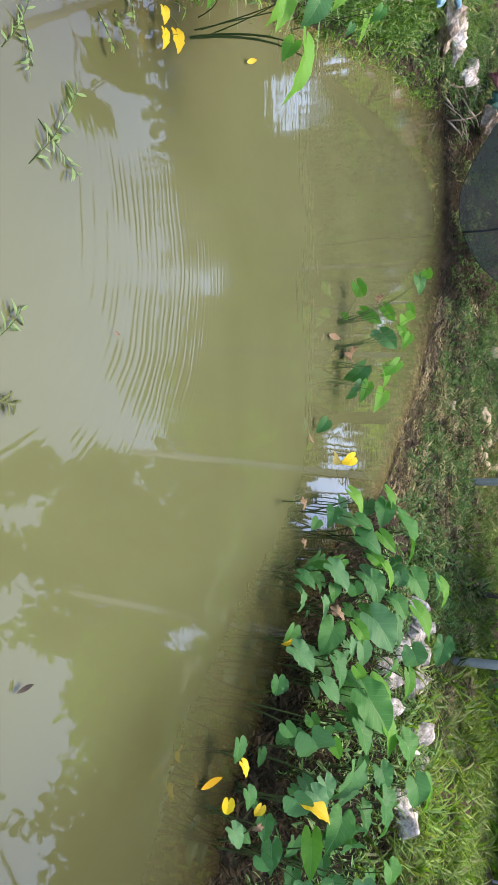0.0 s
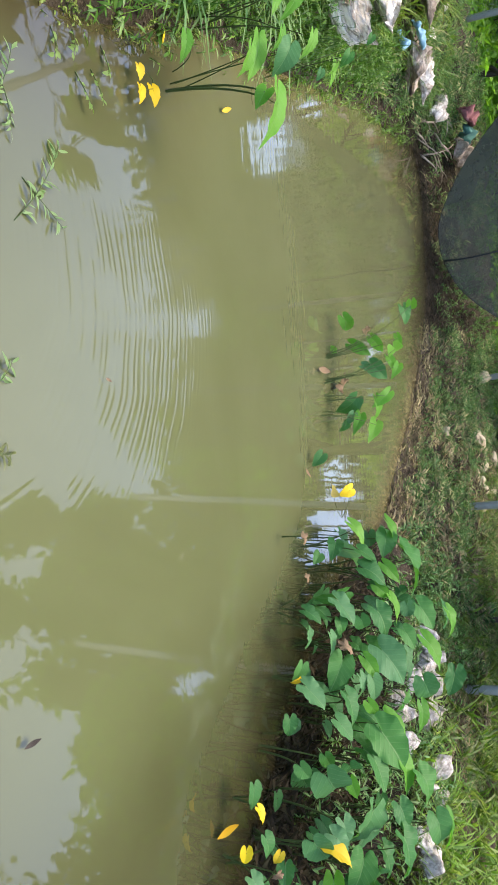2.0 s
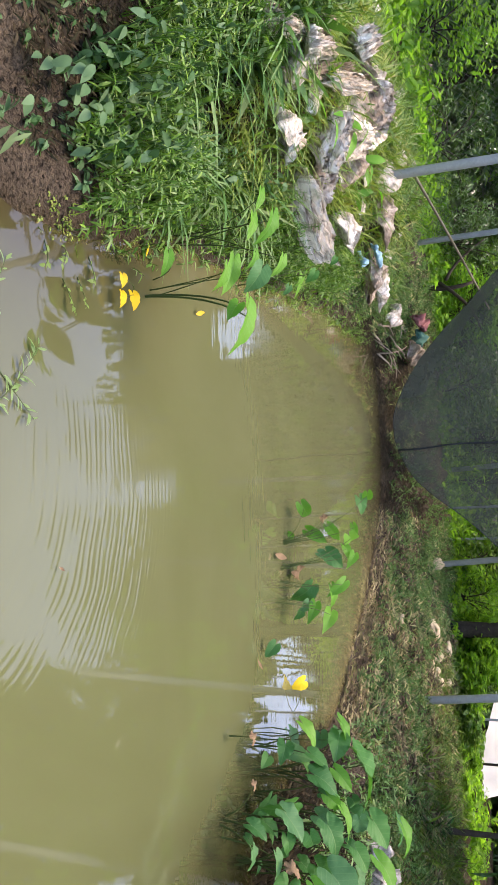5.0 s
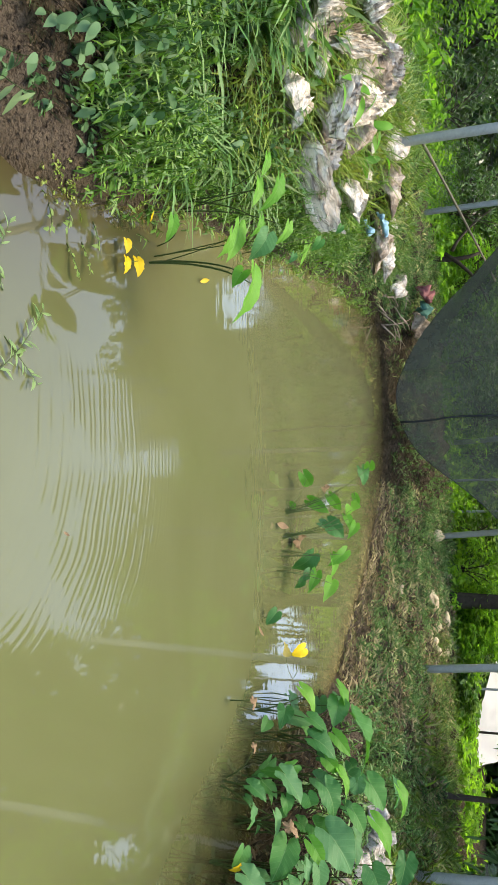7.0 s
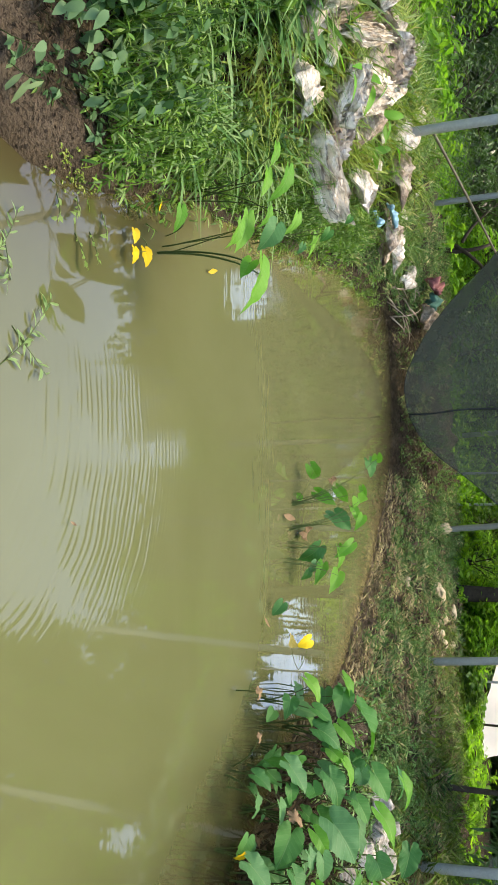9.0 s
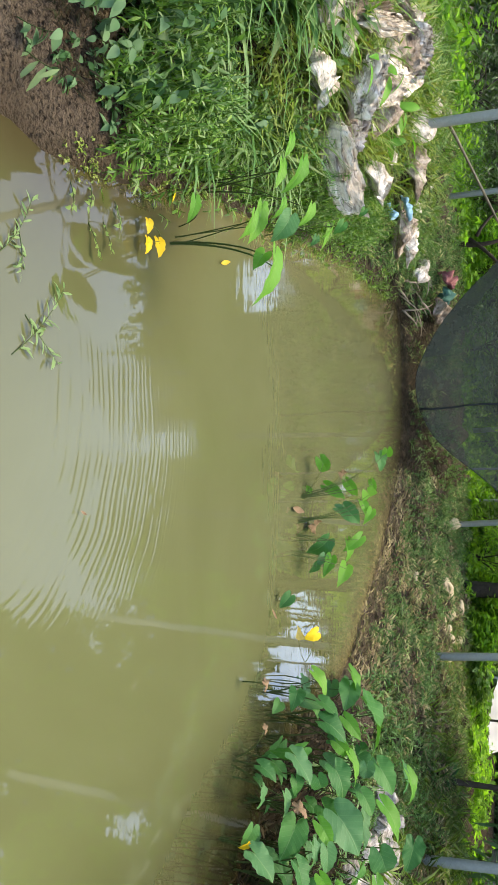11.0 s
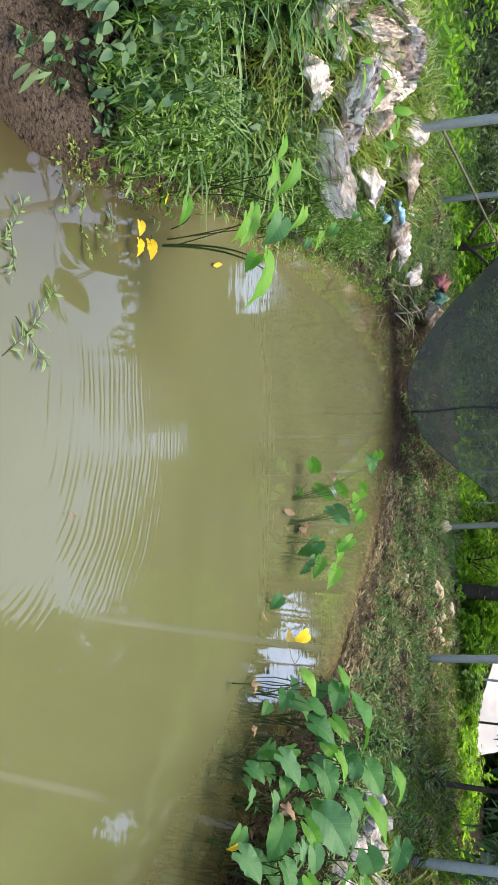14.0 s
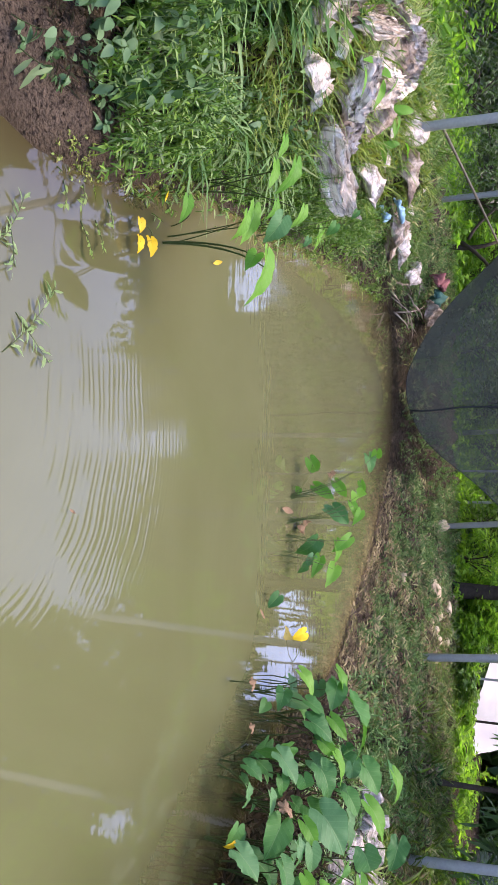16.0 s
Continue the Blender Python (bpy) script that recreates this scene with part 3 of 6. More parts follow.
def taro_plant(x, y, leaf_list, label="tall green taro with heart-shaped leaves at the water's edge", group="taro by the bank", base=None, stout=1.0):
    """leaf_list: rows of (place of the stalk's top, blade length, yaw, pitch, roll, state)."""
    z = float(land(x, y)) if base is None else base
    root = thing("taro_plant", (x, y, z), label, "taro plant", group)
    for n, (px, py, pz, size, yaw, pitch, roll, state) in enumerate(leaf_list):
        top = Vector((px - x, py - y, pz - z))
        r = random.Random(int(px * 1000) ^ int(py * 7000) ^ n)
        foot = Vector((r.uniform(-0.04, 0.04), r.uniform(-0.04, 0.04), -0.03))
        side = Vector((top.x * -0.28, top.y * -0.28, 0.05 + 0.1 * top.length))
        pts = bend(foot, top, side * 0.45, 7)
        rad = [stout * (0.0062 - 0.0038 * i / 7) for i in range(8)]
        part("petiole", mesh("petiole", *tube(pts, rad, 6), PETIOLE), root)
        blades = {"green": TARO_BLADES, "yellow": YELLOW_BLADES, "light": LIGHT_BLADES, "dead": [DEAD_BLADE]}[state]
        m = Matrix.Translation(top) @ Matrix.Rotation(radians(yaw), 4, "Z") @ Matrix.Rotation(radians(-pitch), 4, "Y") @ Matrix.Rotation(radians(roll), 4, "X") @ Matrix.Scale(size, 4)
        part("leaf", blades[r.randrange(len(blades))], root, {"green": "", "light": "", "yellow": "yellowed dying leaf", "dead": "brown withered leaf"}[state], m)
    return root


taro_plant(0.69, 3.46, [(0.60, 3.42, 0.28, 0.170, 15, 36, 16, "light"), (0.72, 3.40, 0.32, 0.137, 24, 47, 1, "green"), (0.72, 3.43, 0.21, 0.153, 52, 63, -15, "green"), (0.66, 3.29, 0.21, 0.124, 306, 5, 61, "green")], stout=0.82)
taro_plant(0.69, 3.74, [(0.69, 3.64, 0.38, 0.175, 318, -1, 61, "green"), (0.69, 3.68, 0.28, 0.129, 33, -6, 67, "green"), (0.69, 3.69, 0.13, 0.154, 8, 24, 3, "green"), (0.64, 3.68, 0.40, 0.215, 6, 20, 6, "light")], stout=0.64)
taro_plant(0.82, 3.48, [(0.80, 3.36, 0.35, 0.183, 29, 52, 5, "green"), (0.72, 3.30, 0.12, 0.094, 297, -7, 44, "green"), (0.90, 3.40, 0.39, 0.145, 40, 28, 47, "light"), (0.77, 3.48, 0.25, 0.084, 13, 32, 8, "green")], stout=0.63)
taro_plant(0.95, 3.51, [(0.82, 3.51, 0.41, 0.156, 15, 36, 44, "light"), (0.98, 3.46, 0.44, 0.178, 6, 19, 6, "light"), (0.93, 3.38, 0.09, 0.146, 336, -41, 18, "green"), (0.99, 3.42, 0.34, 0.143, 26, 49, 22, "green")], stout=0.80)
taro_plant(0.90, 3.87, [(0.81, 3.71, 0.49, 0.341, 8, 24, -5, "green"), (0.69, 3.77, 0.35, 0.141, 10, 27, -6, "green"), (0.97, 3.73, 0.28, 0.112, 33, 55, 5, "green"), (0.99, 3.74, 0.42, 0.106, 39, 11, 54, "green")], stout=0.91)
taro_plant(0.97, 3.26, [(0.89, 3.20, 0.24, 0.187, 305, -62, -7, "green"), (0.91, 3.12, 0.27, 0.184, 13, 34, 9, "green"), (0.97, 3.23, 0.13, 0.134, 20, 43, 5, "green"), (1.01, 3.21, 0.34, 0.121, 30, 5, 61, "green")], stout=0.75)
taro_plant(0.95, 3.06, [(0.90, 2.93, 0.18, 0.119, 26, 49, 0, "green"), (0.99, 2.91, 0.18, 0.105, 358, 2, 2, "green"), (1.04, 3.01, 0.25, 0.124, 359, 3, 3, "green"), (0.76, 3.02, 0.15, 0.047, 13, 34, 14, "dead")], stout=0.81)
taro_plant(1.06, 3.43, [(1.01, 3.33, 0.40, 0.191, 8, 24, 33, "green"), (1.05, 3.35, 0.11, 0.081, 7, 21, 0, "green"), (1.00, 3.39, 0.07, 0.066, 358, 1, 42, "green"), (1.04, 3.22, 0.05, 0.073, 15, 37, 7, "green")], stout=0.93)
taro_plant(1.13, 3.63, [(1.05, 3.61, 0.55, 0.193, 11, 30, 37, "green"), (1.02, 3.53, 0.49, 0.120, 29, -6, 67, "green"), (1.21, 3.55, 0.59, 0.230, 11, 30, 19, "light"), (1.13, 3.44, 0.50, 0.138, 10, 28, 32, "green")], stout=0.62)
taro_plant(1.15, 3.93, [(1.13, 3.81, 0.66, 0.191, 5, 17, 17, "light"), (1.08, 3.82, 0.42, 0.161, 26, 49, 27, "green"), (1.20, 3.76, 0.39, 0.103, 27, 50, 21, "green"), (1.02, 3.82, 0.31, 0.153, 356, -4, -3, "green")], stout=0.65)
taro_plant(1.12, 3.21, [(0.99, 3.10, 0.27, 0.100, 2, 11, 42, "green"), (1.07, 3.03, 0.30, 0.086, 53, 63, -20, "dead"), (1.08, 3.21, 0.21, 0.087, 33, 9, 58, "green"), (1.16, 3.03, 0.28, 0.187, 319, -11, 56, "green")], stout=0.78)
taro_plant(1.23, 3.39, [(1.18, 3.25, 0.44, 0.260, 13, 33, 41, "green"), (1.16, 3.27, 0.08, 0.080, 354, -9, 3, "green"), (1.18, 3.34, 0.35, 0.172, 16, 38, 40, "green"), (1.18, 3.14, 0.38, 0.156, 12, 31, 46, "light")], stout=0.79)
taro_plant(1.19, 2.89, [(1.11, 2.81, 0.17, 0.107, 346, -26, 35, "green"), (1.14, 2.76, 0.17, 0.056, 320, -56, 7, "yellow"), (1.18, 2.76, 0.22, 0.168, 17, 39, 7, "green")], stout=0.69)
taro_plant(1.35, 3.09, [(1.29, 2.96, 0.33, 0.174, 4, 16, 10, "green"), (1.34, 3.05, 0.40, 0.132, 38, 14, 54, "light"), (1.35, 2.85, 0.32, 0.136, 13, 34, 11, "green"), (1.24, 3.07, 0.36, 0.126, 1, 8, 7, "green")], stout=0.69)
taro_plant(1.33, 3.26, [(1.27, 3.13, 0.40, 0.132, 359, 3, 40, "green"), (1.25, 3.12, 0.07, 0.097, 349, -19, 36, "green"), (1.27, 3.18, 0.22, 0.145, 319, -11, 56, "green"), (1.32, 3.10, 0.15, 0.146, 22, 45, 3, "green")], stout=0.78)
taro_plant(1.41, 3.44, [(1.37, 3.42, 0.58, 0.192, 21, 13, 62, "green"), (1.34, 3.39, 0.28, 0.116, 350, -17, 39, "green"), (1.34, 3.31, 0.26, 0.108, 4, 16, 6, "green"), (1.47, 3.35, 0.57, 0.179, 358, 2, 29, "light")], stout=0.68)
taro_plant(1.44, 3.70, [(1.40, 3.67, 0.68, 0.177, 352, -13, 53, "green"), (1.32, 3.64, 0.45, 0.192, 360, 5, 6, "green"), (1.49, 3.53, 0.45, 0.153, 348, -21, 7, "green")], stout=0.86)
taro_plant(1.42, 2.72, [(1.27, 2.64, 0.17, 0.101, 356, -4, 49, "green"), (1.43, 2.59, 0.23, 0.102, 25, 18, 59, "green"), (1.44, 2.72, 0.29, 0.097, 27, 12, 60, "green")], stout=0.85)
taro_plant(1.50, 3.15, [(1.47, 3.04, 0.46, 0.276, 11, 29, 33, "green"), (1.46, 3.05, 0.19, 0.088, 6, 19, 14, "green"), (1.44, 3.12, 0.48, 0.227, 10, 28, 14, "light"), (1.42, 2.95, 0.07, 0.089, 352, -12, 48, "green")], stout=0.63)
taro_plant(1.65, 3.03, [(1.56, 2.95, 0.44, 0.194, 4, 16, 11, "green"), (1.63, 2.95, 0.15, 0.079, 32, 28, 52, "green"), (1.66, 2.94, 0.10, 0.180, 34, 2, 61, "green"), (1.51, 2.81, 0.36, 0.141, 43, -5, 63, "green")], stout=0.63)
taro_plant(1.66, 3.21, [(1.63, 3.10, 0.53, 0.235, 1, 10, 15, "light"), (1.59, 3.13, 0.35, 0.170, 19, 41, 4, "green"), (1.60, 3.17, 0.44, 0.194, 4, 16, 1, "green"), (1.70, 3.16, 0.60, 0.210, 8, 23, 15, "green")], stout=0.81)
taro_plant(1.65, 2.80, [(1.52, 2.69, 0.31, 0.249, 36, 6, 59, "green"), (1.57, 2.79, 0.37, 0.123, 15, 10, 64, "light"), (1.65, 2.74, 0.05, 0.096, 355, -6, 18, "green"), (1.69, 2.68, 0.36, 0.141, 1, 8, 35, "green")], stout=0.91)
taro_plant(1.83, 2.95, [(1.74, 2.85, 0.42, 0.260, 346, -25, 20, "green"), (1.80, 2.86, 0.21, 0.112, 9, 27, 33, "green"), (1.78, 2.74, 0.20, 0.085, 14, 34, 26, "green"), (1.75, 2.97, 0.53, 0.156, 5, 17, 38, "green")], stout=0.71)
taro_plant(1.96, 3.27, [(1.88, 3.14, 0.65, 0.190, 2, 11, 46, "green"), (1.91, 3.21, 0.69, 0.201, 359, 4, 1, "light"), (1.97, 3.15, 0.32, 0.211, 350, -17, 21, "green"), (1.80, 3.12, 0.40, 0.105, 354, -8, 39, "green")], stout=0.61)
taro_plant(2.02, 3.00, [(1.87, 2.93, 0.55, 0.243, 3, 12, 6, "green"), (1.98, 3.01, 0.44, 0.176, 5, 17, 5, "green"), (1.96, 2.83, 0.35, 0.107, 304, -4, 52, "green"), (1.99, 2.80, 0.34, 0.099, 307, 11, 67, "green")], stout=0.62)
taro_plant(1.74, 2.57, [(1.68, 2.51, 0.30, 0.175, 36, 11, 56, "green"), (1.71, 2.56, 0.35, 0.156, 27, 50, -20, "yellow"), (1.69, 2.60, 0.35, 0.135, 18, 40, 23, "green"), (1.70, 2.37, 0.22, 0.103, 323, 9, 69, "green")], stout=0.93)
taro_plant(1.93, 2.79, [(1.84, 2.70, 0.42, 0.184, 305, -3, 53, "green"), (1.82, 2.66, 0.05, 0.076, 7, 22, 12, "green"), (1.89, 2.74, 0.48, 0.120, 47, 0, 57, "green"), (1.87, 2.63, 0.14, 0.074, 33, -8, 68, "green")], stout=0.68)
taro_plant(2.03, 2.71, [(1.93, 2.69, 0.47, 0.158, 50, -7, 63, "green"), (1.92, 2.60, 0.25, 0.117, 350, -16, 34, "green"), (2.03, 2.63, 0.13, 0.098, 44, 1, 58, "green"), (2.07, 2.68, 0.52, 0.157, 34, -6, 66, "green")], stout=0.94)
taro_plant(1.97, 2.59, [(1.85, 2.53, 0.35, 0.193, 321, 11, 70, "light"), (1.92, 2.47, 0.20, 0.080, 31, 21, 55, "green"), (1.80, 2.41, 0.10, 0.086, 27, 50, 3, "green"), (1.99, 2.55, 0.43, 0.152, 41, -8, 66, "green")], stout=0.89)
taro_plant(1.68, 2.35, [(1.67, 2.23, 0.16, 0.109, 10, 27, 14, "green"), (1.59, 2.26, 0.12, 0.073, 354, -7, 61, "yellow"), (1.70, 2.34, 0.21, 0.043, 298, -33, 32, "dead"), (1.59, 2.34, 0.17, 0.109, 2, 12, 14, "green")], stout=0.82)
taro_plant(1.86, 2.44, [(1.79, 2.36, 0.25, 0.123, 317, 12, 70, "green"), (1.80, 2.30, 0.24, 0.107, 26, 14, 60, "green"), (1.65, 2.37, 0.20, 0.063, 345, -28, 59, "yellow"), (1.94, 2.42, 0.35, 0.132, 41, -12, 70, "green")], stout=0.68)
taro_plant(1.51, 2.45, [(1.43, 2.38, 0.11, 0.113, 354, -7, 18, "green"), (1.49, 2.36, 0.14, 0.078, 6, 20, -0, "yellow")], stout=0.81)
taro_plant(2.21, 2.88, [(2.09, 2.83, 0.60, 0.157, 1, 9, 28, "green"), (2.15, 2.86, 0.29, 0.106, 315, 10, 68, "green"), (2.12, 2.69, 0.21, 0.110, 309, 2, 60, "green"), (2.25, 2.85, 0.35, 0.143, 317, -1, 61, "green")], stout=0.74)
taro_plant(0.61, 3.18, [(0.59, 3.10, 0.12, 0.062, 12, 32, 12, "dead")], stout=0.89)
taro_plant(1.18, 4.11, [(1.15, 3.99, 0.60, 0.166, 4, 15, 3, "green")], stout=0.88)
taro_plant(1.47, 3.29, [(1.43, 3.23, 0.18, 0.145, 10, 27, 8, "green"), (1.42, 3.14, 0.36, 0.143, 27, 50, -11, "green"), (1.53, 3.23, 0.31, 0.221, 20, 43, 27, "green"), (1.34, 3.17, 0.26, 0.068, 12, 31, 24, "green")], stout=0.90)
taro_plant(1.22, 3.51, [(1.18, 3.40, 0.25, 0.121, 21, 44, 8, "green")], stout=0.81)
taro_plant(1.75, 3.12, [(1.69, 3.02, 0.27, 0.086, 13, 33, 16, "green")], stout=0.86)
taro_plant(2.28, 3.02, [(2.22, 2.94, 0.48, 0.099, 359, 3, 28, "green")], stout=0.63)
taro_plant(-0.30, 4.04, [(-0.53, 4.17, 0.10, 0.191, 54, 10, 56, "light"), (-0.38, 4.21, 0.14, 0.175, 36, 51, 49, "light"), (-0.40, 4.24, 0.25, 0.156, 38, 28, 58, "light"), (-0.37, 4.16, 0.01, 0.104, 73, 11, 40, "light"), (-0.41, 4.29, 0.38, 0.104, 21, 12, 68, "light"), (-0.57, 4.28, 0.43, 0.133, 14, 12, 41, "green"), (-0.60, 4.29, 0.47, 0.156, 64, -15, 76, "light"), (-0.47, 4.22, 0.21, 0.081, 63, 19, 44, "dead")], "small taro with slender stalks standing in the shallow water", "young taro in the pond", -0.05, 0.6)
taro_plant(-0.18, 3.99, [(-0.24, 4.20, 0.25, 0.164, 27, 40, 52, "green"), (-0.34, 4.23, 0.37, 0.222, 72, -1, 54, "light"), (-0.25, 4.18, 0.20, 0.105, 37, 52, 16, "green"), (-0.24, 4.25, 0.38, 0.137, 311, -8, 48, "light"), (-0.28, 4.23, 0.34, 0.126, 17, 21, 50, "light"), (-0.15, 4.15, 0.06, 0.137, 79, 14, 30, "dead")], "small taro with slender stalks standing in the shallow water", "young taro in the pond", -0.05, 0.6)
taro_plant(-0.08, 3.91, [(-0.04, 4.09, 0.13, 0.180, 348, -45, 40, "green"), (-0.07, 4.15, 0.32, 0.167, 316, -33, 39, "light"), (-0.03, 4.14, 0.27, 0.161, 11, 6, 27, "light")], "small taro with slender stalks standing in the shallow water", "young taro in the pond", -0.05, 0.6)
taro_plant(0.02, 3.85, [(0.10, 4.09, 0.26, 0.197, 307, -2, 50, "light"), (0.05, 4.05, 0.18, 0.164, 314, -3, 54, "light"), (0.09, 4.02, 0.10, 0.087, 358, -28, 39, "green"), (0.04, 4.03, 0.14, 0.088, 344, -32, 60, "green")], "small taro with slender stalks standing in the shallow water", "young taro in the pond", -0.05, 0.6)
taro_plant(0.29, 3.63, [(0.25, 3.62, 0.06, 0.107, 324, -30, 47, "green")], "lone small taro leaf just above the water", "young taro in the pond", -0.05, 0.45)
taro_plant(0.70, 4.16, [(0.49, 4.19, 0.05, 0.121, 294, -34, 17, "yellow")], "yellow dying taro leaf on a thin bent stalk", "young taro in the pond", -0.05, 0.5)
taro_plant(-1.19, 2.30, [(-1.03, 2.22, 0.39, 0.131, 321, -8, 55, "light"), (-0.97, 2.20, 0.44, 0.225, 5, -14, 2, "light")], "taro with thick dark arching stalks standing in the water", "taro by the weedy bank", -0.05, 0.95)
taro_plant(-1.22, 2.33, [(-1.17, 2.28, 0.46, 0.130, 358, -30, 36, "green"), (-1.19, 2.24, 0.37, 0.172, 3, -18, 15, "light"), (-1.15, 2.19, 0.36, 0.123, 2, -22, 5, "light"), (-1.16, 2.03, 0.21, 0.101, 6, -10, 27, "light")], "taro with thick dark arching stalks standing in the water", "taro by the weedy bank", -0.05, 0.50)
taro_plant(-1.51, 2.54, [(-1.47, 2.42, 0.39, 0.128, 5, -14, 12, "light"), (-1.50, 2.49, 0.45, 0.178, 3, -19, 9, "light"), (-1.63, 2.50, 0.40, 0.111, 4, -16, 13, "light"), (-1.38, 2.62, 0.45, 0.117, 2, -22, 17, "light"), (-1.33, 2.44, 0.39, 0.097, 4, -17, 10, "light")], "taro leaves rising out of the weeds", "taro by the weedy bank", stout=0.6)
taro_plant(-1.68, 3.33, [(-1.64, 3.31, 0.42, 0.084, 355, -36, 43, "green"), (-1.86, 3.62, 0.47, 0.061, 358, -30, 44, "green"), (-1.40, 2.92, 0.39, 0.059, 360, -26, 30, "green")], "taro leaves rising out of the weeds", "taro by the weedy bank", stout=0.5)
taro_plant(-1.15, 2.22, [(-1.11, 2.02, 0.04, 0.056, 11, 2, 19, "yellow"), (-1.07, 2.10, 0.04, 0.077, 12, 6, 19, "yellow"), (-1.04, 2.02, 0.04, 0.065, 9, -3, 4, "yellow")], "fallen bright yellow taro leaves at the water's edge", "taro by the weedy bank", -0.03, 0.4)
taro_plant(3.07, 11.18, [(3.05, 11.08, 0.47, 0.10, 336, -7, 13, "green")], stout=0.84)
taro_plant(2.94, 10.79, [(2.99, 10.71, 0.47, 0.11, 161, 6, -65, "green")], stout=0.55)
taro_plant(2.34, 8.84, [(2.27, 8.85, 0.43, 0.16, 258, -13, 27, "green"), (2.39, 8.66, 0.40, 0.12, 257, -7, 15, "green")], stout=0.75)
taro_plant(1.79, 8.89, [(1.87, 8.81, 0.39, 0.11, 225, -43, 19, "green")], stout=0.59)
taro_plant(2.63, 7.19, [(2.65, 7.17, 0.37, 0.12, 217, -35, 54, "green")], stout=0.85)
taro_plant(1.85, 7.07, [(1.85, 7.15, 0.39, 0.14, 174, -16, 5, "green"), (1.90, 6.89, 0.58, 0.21, 187, -22, -27, "green")], stout=0.56)


# ---- weeds on the banks ----
def left_bank(x, y, s):
    return (x < -0.95) & (y > 0.6) & (y < 7.6) & (s > -0.03)


def weedy(x, y, s):
    """Where the weeds of the near bank begin: past the bare mud, short of the sacks."""
    return left_bank(x, y, s) & (y > 1.55 + 0.45 * np.clip(0.45 - s, 0, 1) + 0.06 * waves(4 * x, 4 * y)) & ((y < 2.6 + 0.15 * waves(x, y)) | (s < 0.40))


stuff("broadleaf_weeds", weeds(strew(1000, (-3.7, -1.1, 1.3, 3.2), lambda x, y, s: weedy(x, y, s) & (s > 0.22) & (s < 1.9), "w"), 0.24, 10, OVATE, (0.035, 0.08), 0.5, (-1.1, 0.3)),
      BROAD, "dense broad-leaved green weeds covering the bank", "weeds")
stuff("narrowleaf_weeds", weeds(strew(7000, (-3.2, -1.0, 1.5, 5.2), lambda x, y, s: weedy(x, y, s) & (s < 1.2) & (s > 0.05) & (y > 1.6), "w"), 0.26, 13, LANCE, (0.022, 0.066), 0.6, (-1.1, 0.4)),
      WEED, "thick bright green narrow-leaved weeds above the water", "weeds")
stuff("waterside_weeds", weeds(strew(2600, (-2.7, -1.0, 1.5, 7.4), lambda x, y, s: (x < -1) & (s > -0.10) & (s < 0.16) & (y > 1.75)), 0.11, 7, LANCE, (0.03, 0.07), 1.2, (-0.8, 0.4)),
      WEED, "small weeds trailing into the water", "weeds")
stuff("creeper_mat", weeds(strew(5200, (-2.2, -0.8, 1.55, 3.2), lambda x, y, s: (x < -0.7) & (s > -0.08) & (s < 0.05 + 0.03 * waves(x * 3, y * 3)) & (waves(x * 5.1, y * 5.1) > -0.3)), 0.04, 7, SMALL, (0.008, 0.018), 1.6, (-0.6, 0.5)),
      MAT, "tiny yellow-green creepers matted along the waterline", "creeper")
stuff("arching_grass", tufts(strew(620, (-2.6, -1.2, 1.5, 3.2), lambda x, y, s: weedy(x, y, s) & (s > 0.25) & (y > 2.0)), 4, (0.18, 0.42), (0.3, 1.2)),
      CREEP, "long arching green grass blades among the weeds", "grass")
stuff("sack_grass", tufts(strew(2300, (-4.0, -1.95, 2.4, 5.9), lambda x, y, s: left_bank(x, y, s) & (s > 0.34) & (s < 1.7) & (waves(x * 2.9, y * 2.9) > -0.5)), 7, (0.08, 0.22), (0.3, 1.4), WIDE),
      MAT, "tufts of yellow-green grass between the sacks", "grass")
frond_at = np.repeat(on_land(rng.uniform(-2.65, -2.2, 11), rng.uniform(2.25, 2.85, 11)), 7, 0)
frond_n = len(frond_at)
stuff("strap_fronds", leaves(LONG, frond_at, rng.uniform(-0.9, 1.9, frond_n), rng.uniform(0.2, 1.25, frond_n), rng.normal(0, 0.5, frond_n), rng.uniform(0.14, 0.30, frond_n)),
      CREEP, "long dark green strap-shaped fronds over the sacks", "fronds")
stuff("tall_bank_grass", tufts(strew(3700, (-5.4, -1.6, 2.4, 8.4), lambda x, y, s: left_bank(x, y, s) & (s > 0.30) & (s < 2.6) & (waves(x * 1.7, y * 1.7) > -0.9), "w"), 7, (0.10, 0.30)),
      GRASS, "yellow-green grass growing between the sacks", "grass")
def far_slope(x, y, s):
    return ((y > 5.3) | (x < -1.5)) & (s > 0.0) & (s < 2.3)


def patchy(x, y):
    """Where the slope is green rather than straw-coloured."""
    return waves(x * 0.9, y * 0.9) + 0.7 * waves(x * 2.3 + 1.0, y * 2.1)


